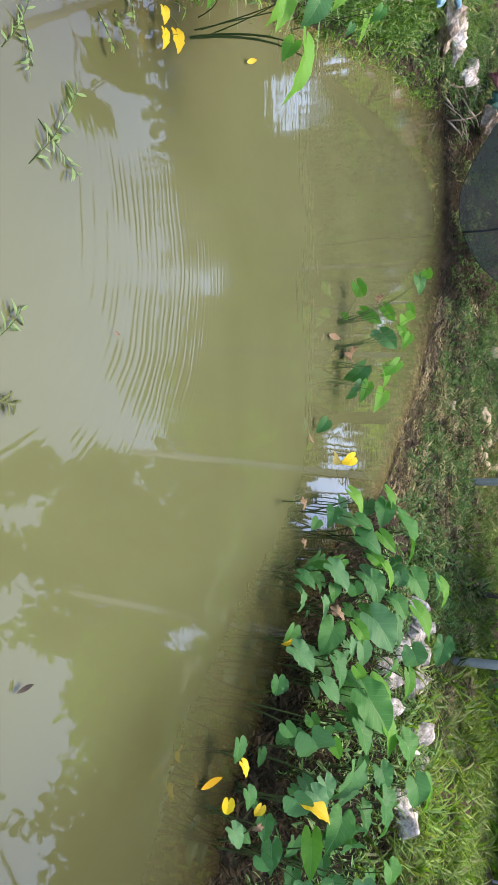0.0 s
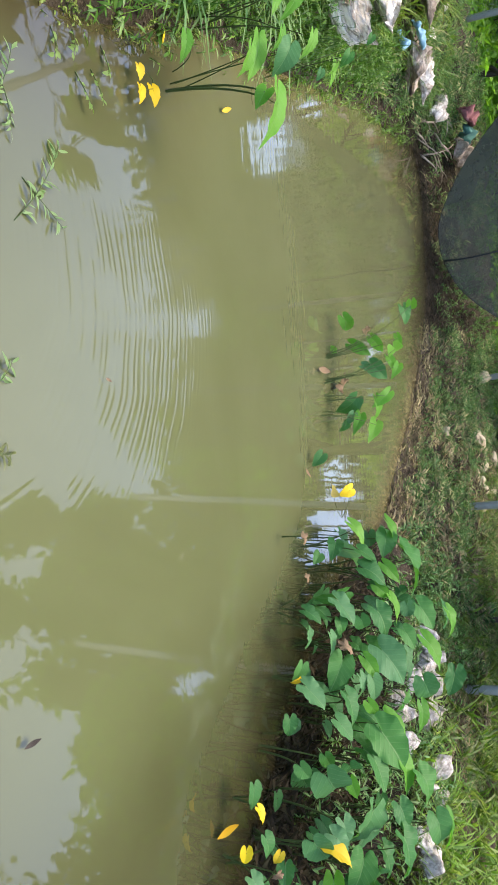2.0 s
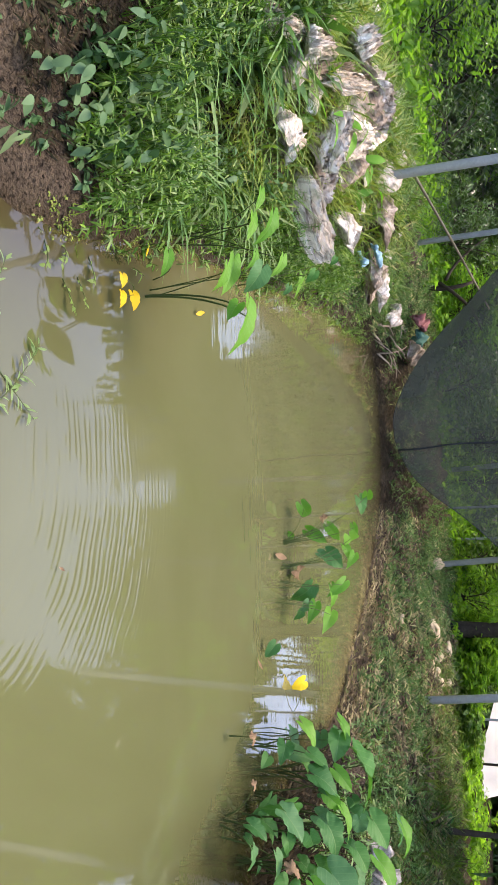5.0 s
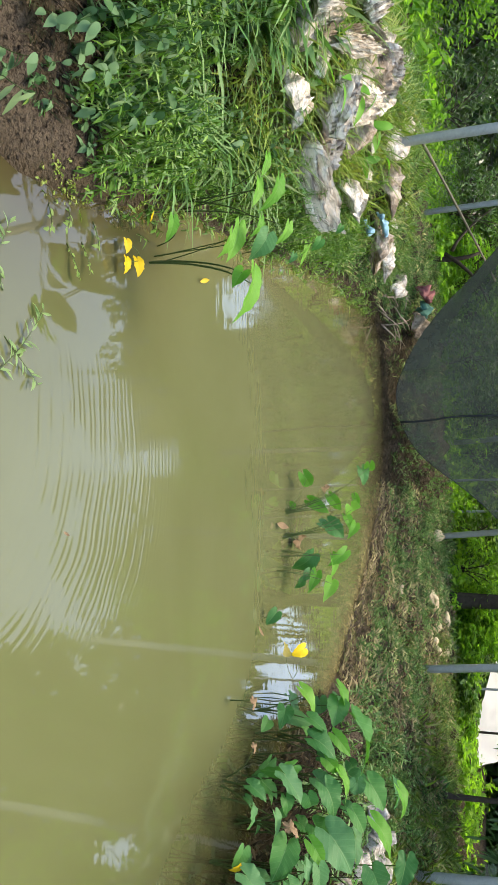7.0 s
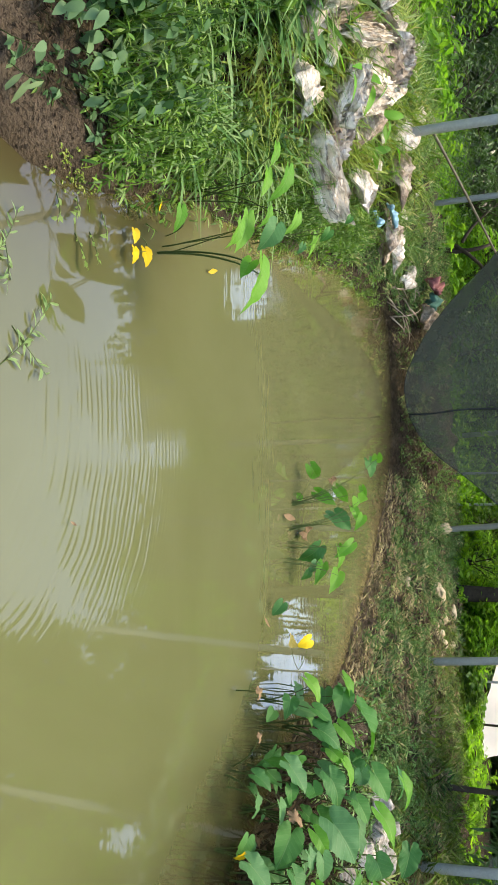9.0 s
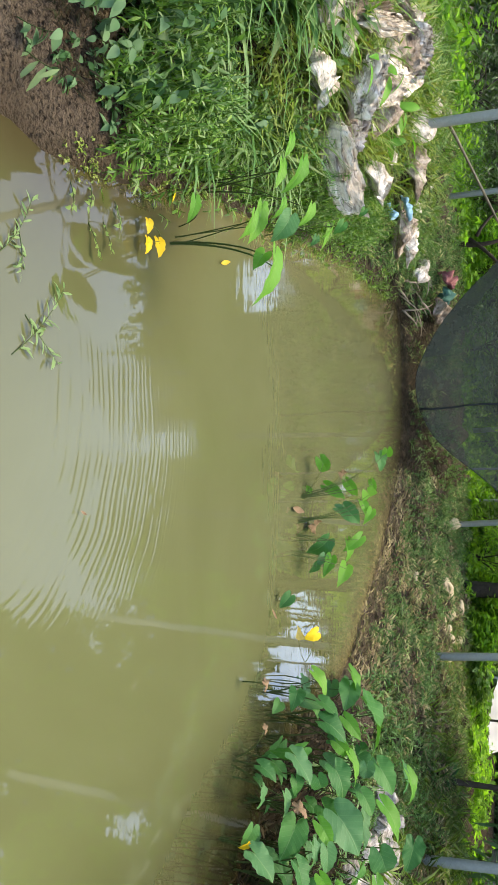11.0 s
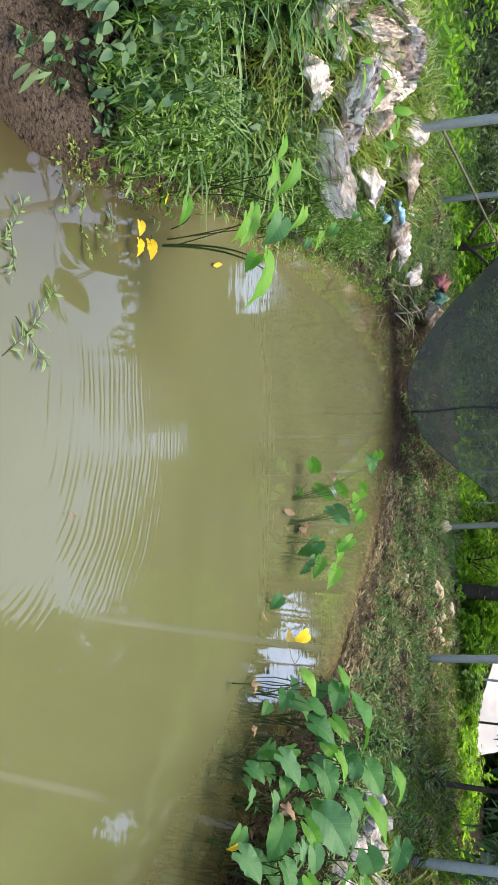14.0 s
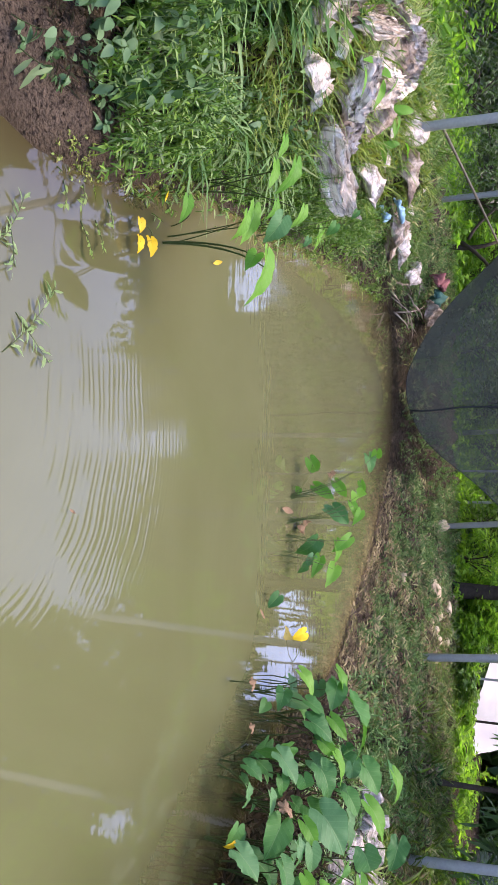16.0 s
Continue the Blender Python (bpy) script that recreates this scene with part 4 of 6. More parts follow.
stuff("creeping_weeds", weeds(strew(15000, (-4.6, 2.6, 4.9, 9.8), lambda x, y, s: far_slope(x, y, s) & (s > 0.12) & (patchy(x * 1.5, y * 1.5) > -0.1 + 1.3 * ((x < -1.6) & (x > -2.2)) + 1.2 * ((s > 1.2) & (x > 0.2)) - 1.6 * ((x > -1.5) & (x < 0.1) & (s > 0.3)))), 0.15, 8, LEAFLET, (0.016, 0.038), 1.1),
      CREEP, "low dark green creeping weeds on the earth slope", "weeds")
stuff("green_slope_grass", tufts(strew(44000, (-4.4, 3.0, 4.9, 9.8), lambda x, y, s: far_slope(x, y, s) & (s > 0.12) & (patchy(x * 1.7, y * 1.7) > 2.0 * ((x < -0.9) & (x > -2.3)))), 5, (0.035, 0.11), (0.1, 1.3), SLIVER),
      SLOPE, "short uneven grass on the far bank", "grass")
stuff("dry_grass_litter", tufts(strew(50000, (-4.0, 4.0, 4.4, 9.8), lambda x, y, s: far_slope(x, y, s) & (patchy(x * 1.7, y * 1.7) < 0.9 - 4.0 * (x < -0.9) - 1.3 * ((x > -1.5) & (x < 0.1) & (s > 0.3)) + 0.8 * ((s > 1.1) & (x > 0.2)))), 6, (0.022, 0.095), (-0.1, 1.0), SLIVER),
      STRAW, "dry straw and dead grass lying on the bank", "litter")
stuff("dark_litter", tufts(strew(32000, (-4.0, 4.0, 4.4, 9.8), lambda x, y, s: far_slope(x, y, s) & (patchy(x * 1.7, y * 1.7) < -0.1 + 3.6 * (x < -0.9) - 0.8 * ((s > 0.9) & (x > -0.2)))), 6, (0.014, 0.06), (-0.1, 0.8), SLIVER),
      SHADE_ROT, "plant litter on the bank, toned dark for shade", "litter")
# shade-dark litter that dims the corner below the net
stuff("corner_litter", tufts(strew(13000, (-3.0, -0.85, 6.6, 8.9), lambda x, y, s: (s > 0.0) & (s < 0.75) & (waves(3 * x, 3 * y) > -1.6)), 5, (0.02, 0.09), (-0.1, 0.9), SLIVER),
      SHADE_ROT, "wet stalks and leaves at the corner of the pond, darkened for shade", "litter")
stuff("mud_sprouts", weeds(strew(150, (-1.7, -0.98, 1.12, 1.9), lambda x, y, s: (s > 0.12) & (s < 0.7) & (y > 1.15 + 0.8 * np.clip(0.4 - s, 0, 1))), 0.09, 7, OVATE, (0.018, 0.045), 0.7, (-0.9, 0.3)),
      BROAD, "sparse small weeds sprouting from the bare mud", "weeds")
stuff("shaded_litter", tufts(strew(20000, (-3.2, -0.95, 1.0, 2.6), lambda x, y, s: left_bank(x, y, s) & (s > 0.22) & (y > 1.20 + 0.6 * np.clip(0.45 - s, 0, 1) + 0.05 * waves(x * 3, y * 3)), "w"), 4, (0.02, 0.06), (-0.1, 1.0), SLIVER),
      SHADE_ROT, "dead leaves and stems under the weeds, toned as in shade", "litter")
stuff("bank_top_grass", tufts(strew(5200, (-1.6, 3.6, 6.4, 11.0), lambda x, y, s: (s > 1.45) & (s < 3.2) & (x > 0.75 + 0.2 * waves(x, y))), 5, (0.08, 0.20), (0.3, 1.35)),
      LUSH, "pale green grass along the top of the bank", "grass")
stuff("right_bank_grass", tufts(strew(4300, (1.2, 7.5, 2.6, 10.5), lambda x, y, s: (s > 1.0) & (s < 5.0) & (y < 5.6 + 0.8 * x), "es"), 9, (0.10, 0.27), (0.3, 1.4), WIDE),
      LUSH, "long lush green grass behind the taro", "grass")
# the gloom between the taro stalks comes from this litter's dark colour
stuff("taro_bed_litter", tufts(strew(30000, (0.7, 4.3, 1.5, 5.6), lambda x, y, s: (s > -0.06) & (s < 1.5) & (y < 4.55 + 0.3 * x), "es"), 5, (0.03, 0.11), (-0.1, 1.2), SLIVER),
      SHADE_ROT, "dead stalks and litter under the taro, dark as in shade", "litter")
stuff("bed_weeds", weeds(strew(2300, (0.9, 3.8, 2.0, 6.0), lambda x, y, s: (s > 0.12) & (s < 1.6) & (y < 5.6 + 0.3 * x), "es"), 0.16, 7, LANCE, (0.04, 0.09), 0.7, (-0.9, 0.4)),
      CREEP, "dark weeds and shoots between the taro stalks", "weeds")
def behind(x, y, s):
    return (s > 1.8) & ((y > 9.0) | (x < -4.4)) & ~((x > 0.5) & (y > 9.9))


stuff("undergrowth", weeds(strew(3200, (-8.0, -2.5, 2.5, 15.0), behind), 0.32, 8, LEAFLET, (0.09, 0.2), 0.5, (-1.0, 0.6)),
      TREE_LEAF, "leafy green undergrowth behind the weedy bank", "undergrowth")
stuff("undergrowth", weeds(strew(4200, (-2.5, 7.0, 8.5, 15.0), behind), 0.32, 8, LEAFLET, (0.06, 0.15), 0.5, (-1.0, 0.6)),
      LIME, "bright leafy undergrowth behind the far bank", "undergrowth")


def clods(n, box, keep, size):
    """Crumbs of earth: small uneven lumps."""
    base = strew(n, box, keep)
    v = np.array([(0, 0, 0.7), (1, 0, 0), (0.3, 0.95, 0.1), (-0.8, 0.6, 0), (-0.8, -0.6, 0.1), (0.3, -0.95, 0), (0, 0, -0.6)])
    f = np.array([(0, 1, 2), (0, 2, 3), (0, 3, 4), (0, 4, 5), (0, 5, 1), (6, 2, 1), (6, 3, 2), (6, 4, 3), (6, 5, 4), (6, 1, 5)])
    m = len(base)
    base[:, 2] += 0.012
    return leaves((v, f), base, rng.uniform(0, 6.28, m), rng.normal(0, 0.4, m), rng.normal(0, 0.4, m), size[0] + (size[1] - size[0]) * rng.uniform(0, 1, m) ** 3)


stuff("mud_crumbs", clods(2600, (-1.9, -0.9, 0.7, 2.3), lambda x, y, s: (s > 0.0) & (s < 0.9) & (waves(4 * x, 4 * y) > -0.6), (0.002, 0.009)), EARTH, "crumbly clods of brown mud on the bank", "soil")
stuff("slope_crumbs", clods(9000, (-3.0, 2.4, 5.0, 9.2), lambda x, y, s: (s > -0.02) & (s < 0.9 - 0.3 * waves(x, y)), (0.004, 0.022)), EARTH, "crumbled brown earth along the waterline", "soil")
stuff("ridge_grass", tufts(strew(3000, (0.75, 3.2, 6.6, 9.8), lambda x, y, s: (s > 1.35) & (s < 2.6) & (waves(3 * x, 3 * y) > -0.6)), 6, (0.06, 0.17), (0.3, 1.4)),
      GRASS, "bright young grass along the top of the slope", "grass")


# ---- sacks and rags on the banks ----
def sack_mesh(name, size, seed, mat, crease=0.042, pleats=5.0, pleat_weight=0.7, ridge_weight=1.2):
    """A slumped, half-empty woven sack: a flattened pillow with sharp creases, pleats along it and ragged ends."""
    r = random.Random(seed)
    n, m = (36, 110 if pleat_weight > 1 else 32) if size[0] > 0.27 else (18, 18)
    ph = [r.uniform(0, 6.28) for _ in range(6)]
    off = Vector((r.uniform(0, 50), r.uniform(0, 50), r.uniform(0, 50)))
    verts, faces = [], []
    for i in range(n + 1):
        u = -1 + 2 * i / n
        end = max(0.0, 1 - abs(u) ** 4)
        for k in range(m):
            w = 2 * math.pi * k / m
            cy, cz = math.cos(w), math.sin(w)
            ragged = 1 + 0.45 * noise.noise(Vector((u * 1.7, cy * 0.8, 0)) + off)
            wy = math.copysign(abs(cy) ** 0.5, cy) * (0.86 + 0.14 * end) * ragged
            wz = math.copysign(abs(cz), cz) * (0.15 + 0.85 * end * (0.6 + 0.4 * math.sin(3.1 * u + ph[4])))
            p = Vector((u * size[0] / 2 * (1 + 0.3 * noise.noise(Vector((wy * 1.6, 3.3, 0)) + off)), wy * size[1] / 2, wz * size[2] / 2))
            q = Vector((p.x * 0.5, p.y, p.z * 0.6)) * 14 + off
            ridge = 0.45 - abs(noise.noise(q)) * 2.0 + 0.7 * (0.4 - abs(noise.noise(q * 2.1)) * 1.6)
            fold = abs(math.sin(pleats * wy * 2.0 + 1.6 * math.sin(2.3 * u + ph[1]) + ph[0])) - 0.5
            lift = crease * (pleat_weight * fold + ridge_weight * ridge)
            p += Vector((0, cy * 0.4, 0.4 + 0.6 * cz)) * lift
            p.x += crease * 1.5 * noise.noise(q * 0.9 - off)
            p.y += crease * 1.5 * noise.noise(q * 1.1 - off * 2)
            sag = (abs(u) ** 2 + abs(wy) ** 2) * size[2] * 0.35
            p.z -= sag
            verts.append(tuple(p))
    for i in range(n):
        for k in range(m):
            j = (k + 1) % m
            faces.append([i * m + k, i * m + j, (i + 1) * m + j, (i + 1) * m + k])
    faces += [list(range(m))[::-1], [n * m + k for k in range(m)]]
    return mesh(name, verts, faces, mat)


def sack(x, y, z, size, yaw, pitch, roll, seed, mat, label, name="sack", group="sacks along the bank", **how):
    ob = new(name, sack_mesh(name, size, seed, mat, **how))
    ob.matrix_world = pose(x, y, z, roll, -pitch, yaw)
    return tagged(ob, label, "sack" if name == "sack" else "rag", group)


WHITE_SACK, MUDDY_SACK, SCRAP = "crumpled pale woven plastic sack lying on the bank", "muddy slumped woven sack half sunk in grass", "torn scrap of pale sack cloth in the grass"


def pleated_sack_mesh(name, length, width, seed, mat, n=48, m=120, depth=0.075):
    """An empty sack gathered into long uneven pleats, fanned out towards one end."""
    off = Vector((seed * 5.3, seed * 2.1, 0))
    verts, faces = [], []
    for side in (1, -1):
        for i in range(n + 1):
            u = i / n
            half = width / 2 * (0.55 + 0.45 * math.sin(math.pi * min(1, 0.15 + 0.75 * u))) * (1 - 0.55 * max(0, u - 0.8) / 0.2)
            for k in range(m + 1):
                v = -1 + 2 * k / m
                ph = 5.2 * v + 0.9 * noise.noise(Vector((u * 1.6, v * 2.2, 0)) + off) + 0.35 * noise.noise(Vector((u * 5, v * 6, 3)) + off)
                tri = 1 - 2 * abs((ph % 1.0) - 0.5) * 2
                deep = depth * (0.75 + 0.8 * noise.noise(Vector((u * 2.0, v * 3.0, 7)) + off))
                edge = 1 - v ** 6
                z = 0.075 * (1 - v * v) * (0.7 + 0.3 * math.sin(3 * u)) + deep * tri * edge + 0.02 * noise.noise(Vector((u * 6, v * 4, 9)) + off)
                x = length * (u - 0.5) + 0.05 * noise.noise(Vector((v * 2.6, 1.1, 5)) + off) * (1 if u > 0.5 else -1)
                y = half * v + 0.012 * noise.noise(Vector((u * 7, v * 7, 2)) + off)
                verts.append((x, y, z if side > 0 else min(z - 0.012, -0.02)))
    size = (n + 1) * (m + 1)
    for i in range(n):
        for k in range(m):
            a = i * (m + 1) + k
            faces.append([a, a + m + 1, a + m + 2, a + 1])
            faces.append([size + a, size + a + 1, size + a + m + 2, size + a + m + 1])
    rim = [i * (m + 1) for i in range(n + 1)] + [n * (m + 1) + k for k in range(1, m + 1)] + [i * (m + 1) + m for i in range(n - 1, -1, -1)] + list(range(m - 1, 0, -1))
    for a, b in zip(rim, rim[1:] + rim[:1]):
        faces.append([a, size + a, size + b, b])
    return mesh(name, verts, faces, mat)


pleated = new("sack", pleated_sack_mesh("sack", 0.56, 0.18, 1, SACK_GREY, depth=0.085))
pleated.matrix_world = pose(-2.06, 3.50, 0.35, 30, 0, 66)
tagged(pleated, "pleated grey-white woven sack hanging towards the water", "sack", "sacks along the bank")
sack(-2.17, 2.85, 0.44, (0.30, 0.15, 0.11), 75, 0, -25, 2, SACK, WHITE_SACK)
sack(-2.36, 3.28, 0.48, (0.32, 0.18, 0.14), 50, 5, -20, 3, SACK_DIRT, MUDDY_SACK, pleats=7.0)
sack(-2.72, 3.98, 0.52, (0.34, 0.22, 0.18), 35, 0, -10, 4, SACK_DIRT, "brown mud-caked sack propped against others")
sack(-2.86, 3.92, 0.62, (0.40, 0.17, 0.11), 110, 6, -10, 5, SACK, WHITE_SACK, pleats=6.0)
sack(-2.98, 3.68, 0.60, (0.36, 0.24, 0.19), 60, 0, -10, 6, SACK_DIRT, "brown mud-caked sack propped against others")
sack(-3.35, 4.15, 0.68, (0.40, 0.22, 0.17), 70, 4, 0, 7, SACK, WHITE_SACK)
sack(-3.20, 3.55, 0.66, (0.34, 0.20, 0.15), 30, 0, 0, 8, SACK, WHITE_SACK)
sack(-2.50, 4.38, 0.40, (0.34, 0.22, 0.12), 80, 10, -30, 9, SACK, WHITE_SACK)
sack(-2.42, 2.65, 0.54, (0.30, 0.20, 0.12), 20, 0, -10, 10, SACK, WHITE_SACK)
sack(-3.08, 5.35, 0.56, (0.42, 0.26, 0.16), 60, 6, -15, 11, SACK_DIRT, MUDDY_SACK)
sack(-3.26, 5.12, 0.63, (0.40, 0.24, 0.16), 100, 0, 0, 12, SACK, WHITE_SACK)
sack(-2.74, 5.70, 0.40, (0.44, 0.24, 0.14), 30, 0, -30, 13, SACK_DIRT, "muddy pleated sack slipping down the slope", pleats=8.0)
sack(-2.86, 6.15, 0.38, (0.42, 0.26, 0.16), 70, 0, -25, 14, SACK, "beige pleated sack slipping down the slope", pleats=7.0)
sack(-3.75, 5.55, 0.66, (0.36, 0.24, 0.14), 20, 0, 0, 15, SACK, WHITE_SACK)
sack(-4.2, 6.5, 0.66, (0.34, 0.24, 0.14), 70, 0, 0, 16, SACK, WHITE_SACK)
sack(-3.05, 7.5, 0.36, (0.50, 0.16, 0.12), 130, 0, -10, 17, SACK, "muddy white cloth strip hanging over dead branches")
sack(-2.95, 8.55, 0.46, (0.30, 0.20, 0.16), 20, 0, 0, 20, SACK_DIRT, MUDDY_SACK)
sack(-2.76, 5.42, 0.47, (0.26, 0.07, 0.04), 75, 0, -20, 21, BLUE, "crumpled blue plastic rag on a sack", "rag", "rags on the bank", crease=0.03, ridge_weight=1.2)
sack(-2.62, 5.22, 0.38, (0.13, 0.06, 0.04), 10, 0, -20, 22, BLUE, "crumpled blue plastic rag on a sack", "rag", "rags on the bank", crease=0.03, ridge_weight=1.2)
sack(-3.27, 8.40, 0.55, (0.20, 0.10, 0.09), 30, 30, 0, 23, RED, "faded red cloth on the far bank", "rag", "rags on the bank", crease=0.065, ridge_weight=1.6)
sack(-3.12, 8.48, 0.52, (0.16, 0.10, 0.09), 110, 0, 0, 24, TEAL, "dull green cloth on the far bank", "rag", "rags on the bank", crease=0.065, ridge_weight=1.6)
sack(1.98, 5.15, 0.30, (0.42, 0.26, 0.18), 20, 0, 0, 25, SACK_PALE, "pale sack showing between the taro leaves")
sack(2.22, 4.98, 0.32, (0.46, 0.30, 0.12), 150, 0, -10, 26, SACK_PALE, "pale sack showing between the taro leaves")
sack(2.62, 4.72, 0.35, (0.30, 0.20, 0.14), 140, 0, 0, 27, SACK_PALE, "pale sack showing between the taro leaves")
sack(2.88, 4.42, 0.33, (0.28, 0.20, 0.14), 130, 0, 0, 28, SACK_PALE, "pale sack showing between the taro leaves")
sack(1.72, 5.24, 0.29, (0.18, 0.11, 0.12), 0, 0, -20, 80, SACK_PALE, "pale sack showing between the taro leaves")
sack(1.84, 5.27, 0.34, (0.23, 0.14, 0.12), 67, 0, -20, 81, SACK_PALE, "pale sack showing between the taro leaves")
sack(1.79, 4.66, 0.29, (0.23, 0.14, 0.12), 134, 0, -20, 82, SACK_PALE, "pale sack showing between the taro leaves")
sack(2.09, 4.77, 0.34, (0.16, 0.10, 0.12), 21, 0, -20, 83, SACK_PALE, "pale sack showing between the taro leaves")
sack(2.33, 4.55, 0.44, (0.16, 0.10, 0.12), 88, 0, -20, 84, SACK_PALE, "pale sack showing between the taro leaves")
sack(2.38, 4.33, 0.38, (0.12, 0.08, 0.12), 155, 0, -20, 85, SACK_PALE, "pale sack showing between the taro leaves")
sack(2.55, 4.14, 0.40, (0.18, 0.11, 0.12), 42, 0, -20, 86, SACK_PALE, "pale sack showing between the taro leaves")
sack(2.56, 4.29, 0.43, (0.12, 0.08, 0.12), 109, 0, -20, 87, SACK_PALE, "pale sack showing between the taro leaves")
sack(1.82, 4.23, 0.29, (0.20, 0.12, 0.12), 176, 0, -20, 88, SACK_PALE, "pale sack showing between the taro leaves")
sack(1.96, 4.09, 0.34, (0.16, 0.10, 0.12), 63, 0, -20, 89, SACK_PALE, "pale sack showing between the taro leaves")
sack(2.65, 4.13, 0.43, (0.16, 0.10, 0.12), 130, 0, -20, 90, SACK_PALE, "pale sack showing between the taro leaves")
pile_rng = random.Random(31)
for k in range(16):
    along = (k + pile_rng.random()) / 16
    x, y = -2.20 - 1.05 * along + pile_rng.uniform(-0.20, 0.30), 2.45 + 1.9 * along + pile_rng.uniform(-0.3, 0.3)
    limp = new("sack", pleated_sack_mesh("sack", 0.17 + 0.20 * pile_rng.random(), 0.09 + 0.08 * pile_rng.random(), 3 + k, (SACK_GREY, SACK_DIRT, SACK)[k % 3], 26, 44, 0.05 + 0.035 * pile_rng.random()))
    limp.matrix_world = pose(x, y, float(land(x, y)) + 0.05 + 0.08 * pile_rng.random(), pile_rng.uniform(-25, 35), pile_rng.uniform(-25, 25), 66 + pile_rng.uniform(-80, 80))
    tagged(limp, "muddy limp pleated sack in the pile" if k % 3 == 1 else "limp pleated pale sack in the pile", "sack", "sacks along the bank")
scrap_rng = random.Random(11)
for k in range(30):
    x, y = -2.2 - 1.7 * scrap_rng.random(), 2.7 + 3.6 * scrap_rng.random()
    x -= 0.25 * (y - 2.7)
    sack(x, y, float(land(x, y)) + 0.04, (0.12 + 0.14 * scrap_rng.random(), 0.07 + 0.08 * scrap_rng.random(), 0.05), 360 * scrap_rng.random(), 20 * scrap_rng.random(), -20, 40 + k,
         SACK if k % 3 else SACK_DIRT, SCRAP, "cloth_scrap", "scraps among the sacks", crease=0.02)


# ---- dead branches at the corner of the pond ----
TWIG = plain("grey_dead_wood", (0.16, 0.13, 0.09), (0.38, 0.32, 0.24), 16.0, 0.85, 0.2, 0.0, 0.6, 0.004)
twig_rng = random.Random(8)
for k in range(14):
    x, y = -2.75 - 0.55 * twig_rng.random(), 7.35 + 0.95 * twig_rng.random()
    a = Vector((x, y, float(land(x, y)) + 0.015))
    way = twig_rng.uniform(0.6, 2.6)
    reach = 0.18 + 0.3 * twig_rng.random()
    b = Vector((x + reach * math.cos(way), y + reach * math.sin(way), 0))
    b.z = float(land(b.x, b.y)) + 0.03 + 0.12 * twig_rng.random()
    fork = a.lerp(b, 0.5)
    r = 0.006 + 0.010 * twig_rng.random()
    limbs = [tube([p - a for p in bend(a, b, (0.03, 0, 0.04), 6)], [r * (1 - 0.12 * i) for i in range(7)], 6),
             tube([p - a for p in bend(fork + Vector((0.015, 0, 0.035)), fork + Vector((0.12 * math.sin(way), 0.1, 0.08)), (0, 0.01, 0.01), 4)], [r * 0.5 * (1 - 0.18 * i) for i in range(5)], 5)]
    wood = new("dead_branch", mesh("dead_branch", *joined(limbs), TWIG))
    wood.location = a
    tagged(wood, "pale dead branch lying on the muddy bank", "branch", "dead branches on the bank")


# ---- stones ----
def stone(x, y, size, seed, label="pale rough stone lying on the bank"):
    bm = bmesh.new()
    bmesh.ops.create_icosphere(bm, subdivisions=3, radius=0.5)
    off = Vector((seed * 3.7, seed * 1.9, 0))
    for v in bm.verts:
        v.co *= 1 + 0.35 * noise.noise(v.co * 2.3 + off) + 0.12 * noise.noise(v.co * 6 + off)
        v.co = Vector((v.co.x * size[0], v.co.y * size[1], v.co.z * size[2]))
    me = bpy.data.meshes.new("stone")
    bm.to_mesh(me)
    bm.free()
    me.materials.append(STONE)
    ob = new("stone", me)
    ob.matrix_world = pose(x, y, float(land(x, y)) + size[2] * 0.25, 0, 0, seed * 47)
    return tagged(ob, label, "stone", "stones on the bank")


stone(0.42, 8.22, (0.46, 0.16, 0.14), 1)
stone(0.10, 8.45, (0.22, 0.16, 0.12), 2)
stone(-0.36, 9.0, (0.17, 0.13, 0.24), 3, "pale broken block standing on the bank")
stone(0.23, 7.25, (0.11, 0.09, 0.07), 4)
stone(0.78, 7.9, (0.13, 0.08, 0.07), 5)
stone(0.98, 8.6, (0.20, 0.14, 0.14), 6)
stone(0.60, 8.55, (0.16, 0.12, 0.10), 7)
ridge_rng = random.Random(4)
for k in range(13):
    stone(0.05 + 0.085 * k + ridge_rng.uniform(-0.04, 0.04), 8.42 - 0.05 * k + ridge_rng.uniform(-0.08, 0.08), (0.09 + 0.22 * ridge_rng.random() ** 2, 0.08 + 0.06 * ridge_rng.random(), 0.05 + 0.10 * ridge_rng.random() ** 2), 20 + k)


# ---- posts, cane and trees' bare wood ----
def post(x, y, z, top, radius, lean, label="grey galvanised steel tube post"):
    root = thing("fence_post", (x, y, z - 0.25), label, "post", "fence posts")
    h = top - z + 0.25
    tip = (lean[0] * h, lean[1] * h, h)
    part("tube", mesh("tube", *tube([(0, 0, 0), tip], [radius, radius], 16), STEEL), root)
    at = Vector(tip) * 0.55
    part("clamp", mesh("clamp", *tube([at, at + Vector((0, 0, 0.05))], [radius * 1.18] * 2, 16), STEEL), root, "steel band clamp")
    return root


post(-3.28, 5.12, 0.57, 3.4, 0.037, (0.05, 0.0))
post(-4.45, 8.60, 0.48, 3.6, 0.037, (0.03, 0.0))
post(-0.35, 9.2, 0.48, 3.6, 0.037, (-0.055, 0.0))
post(1.02, 7.4, 0.44, 3.6, 0.039, (-0.06, 0.0))
post(2.40, 6.1, 0.45, 3.6, 0.039, (-0.045, 0.0))
post(4.17, 9.55, 0.48, 3.6, 0.042, (0.05, 0.0))
post(-1.75, 10.5, 0.48, 3.0, 0.036, (-0.03, 0.0))

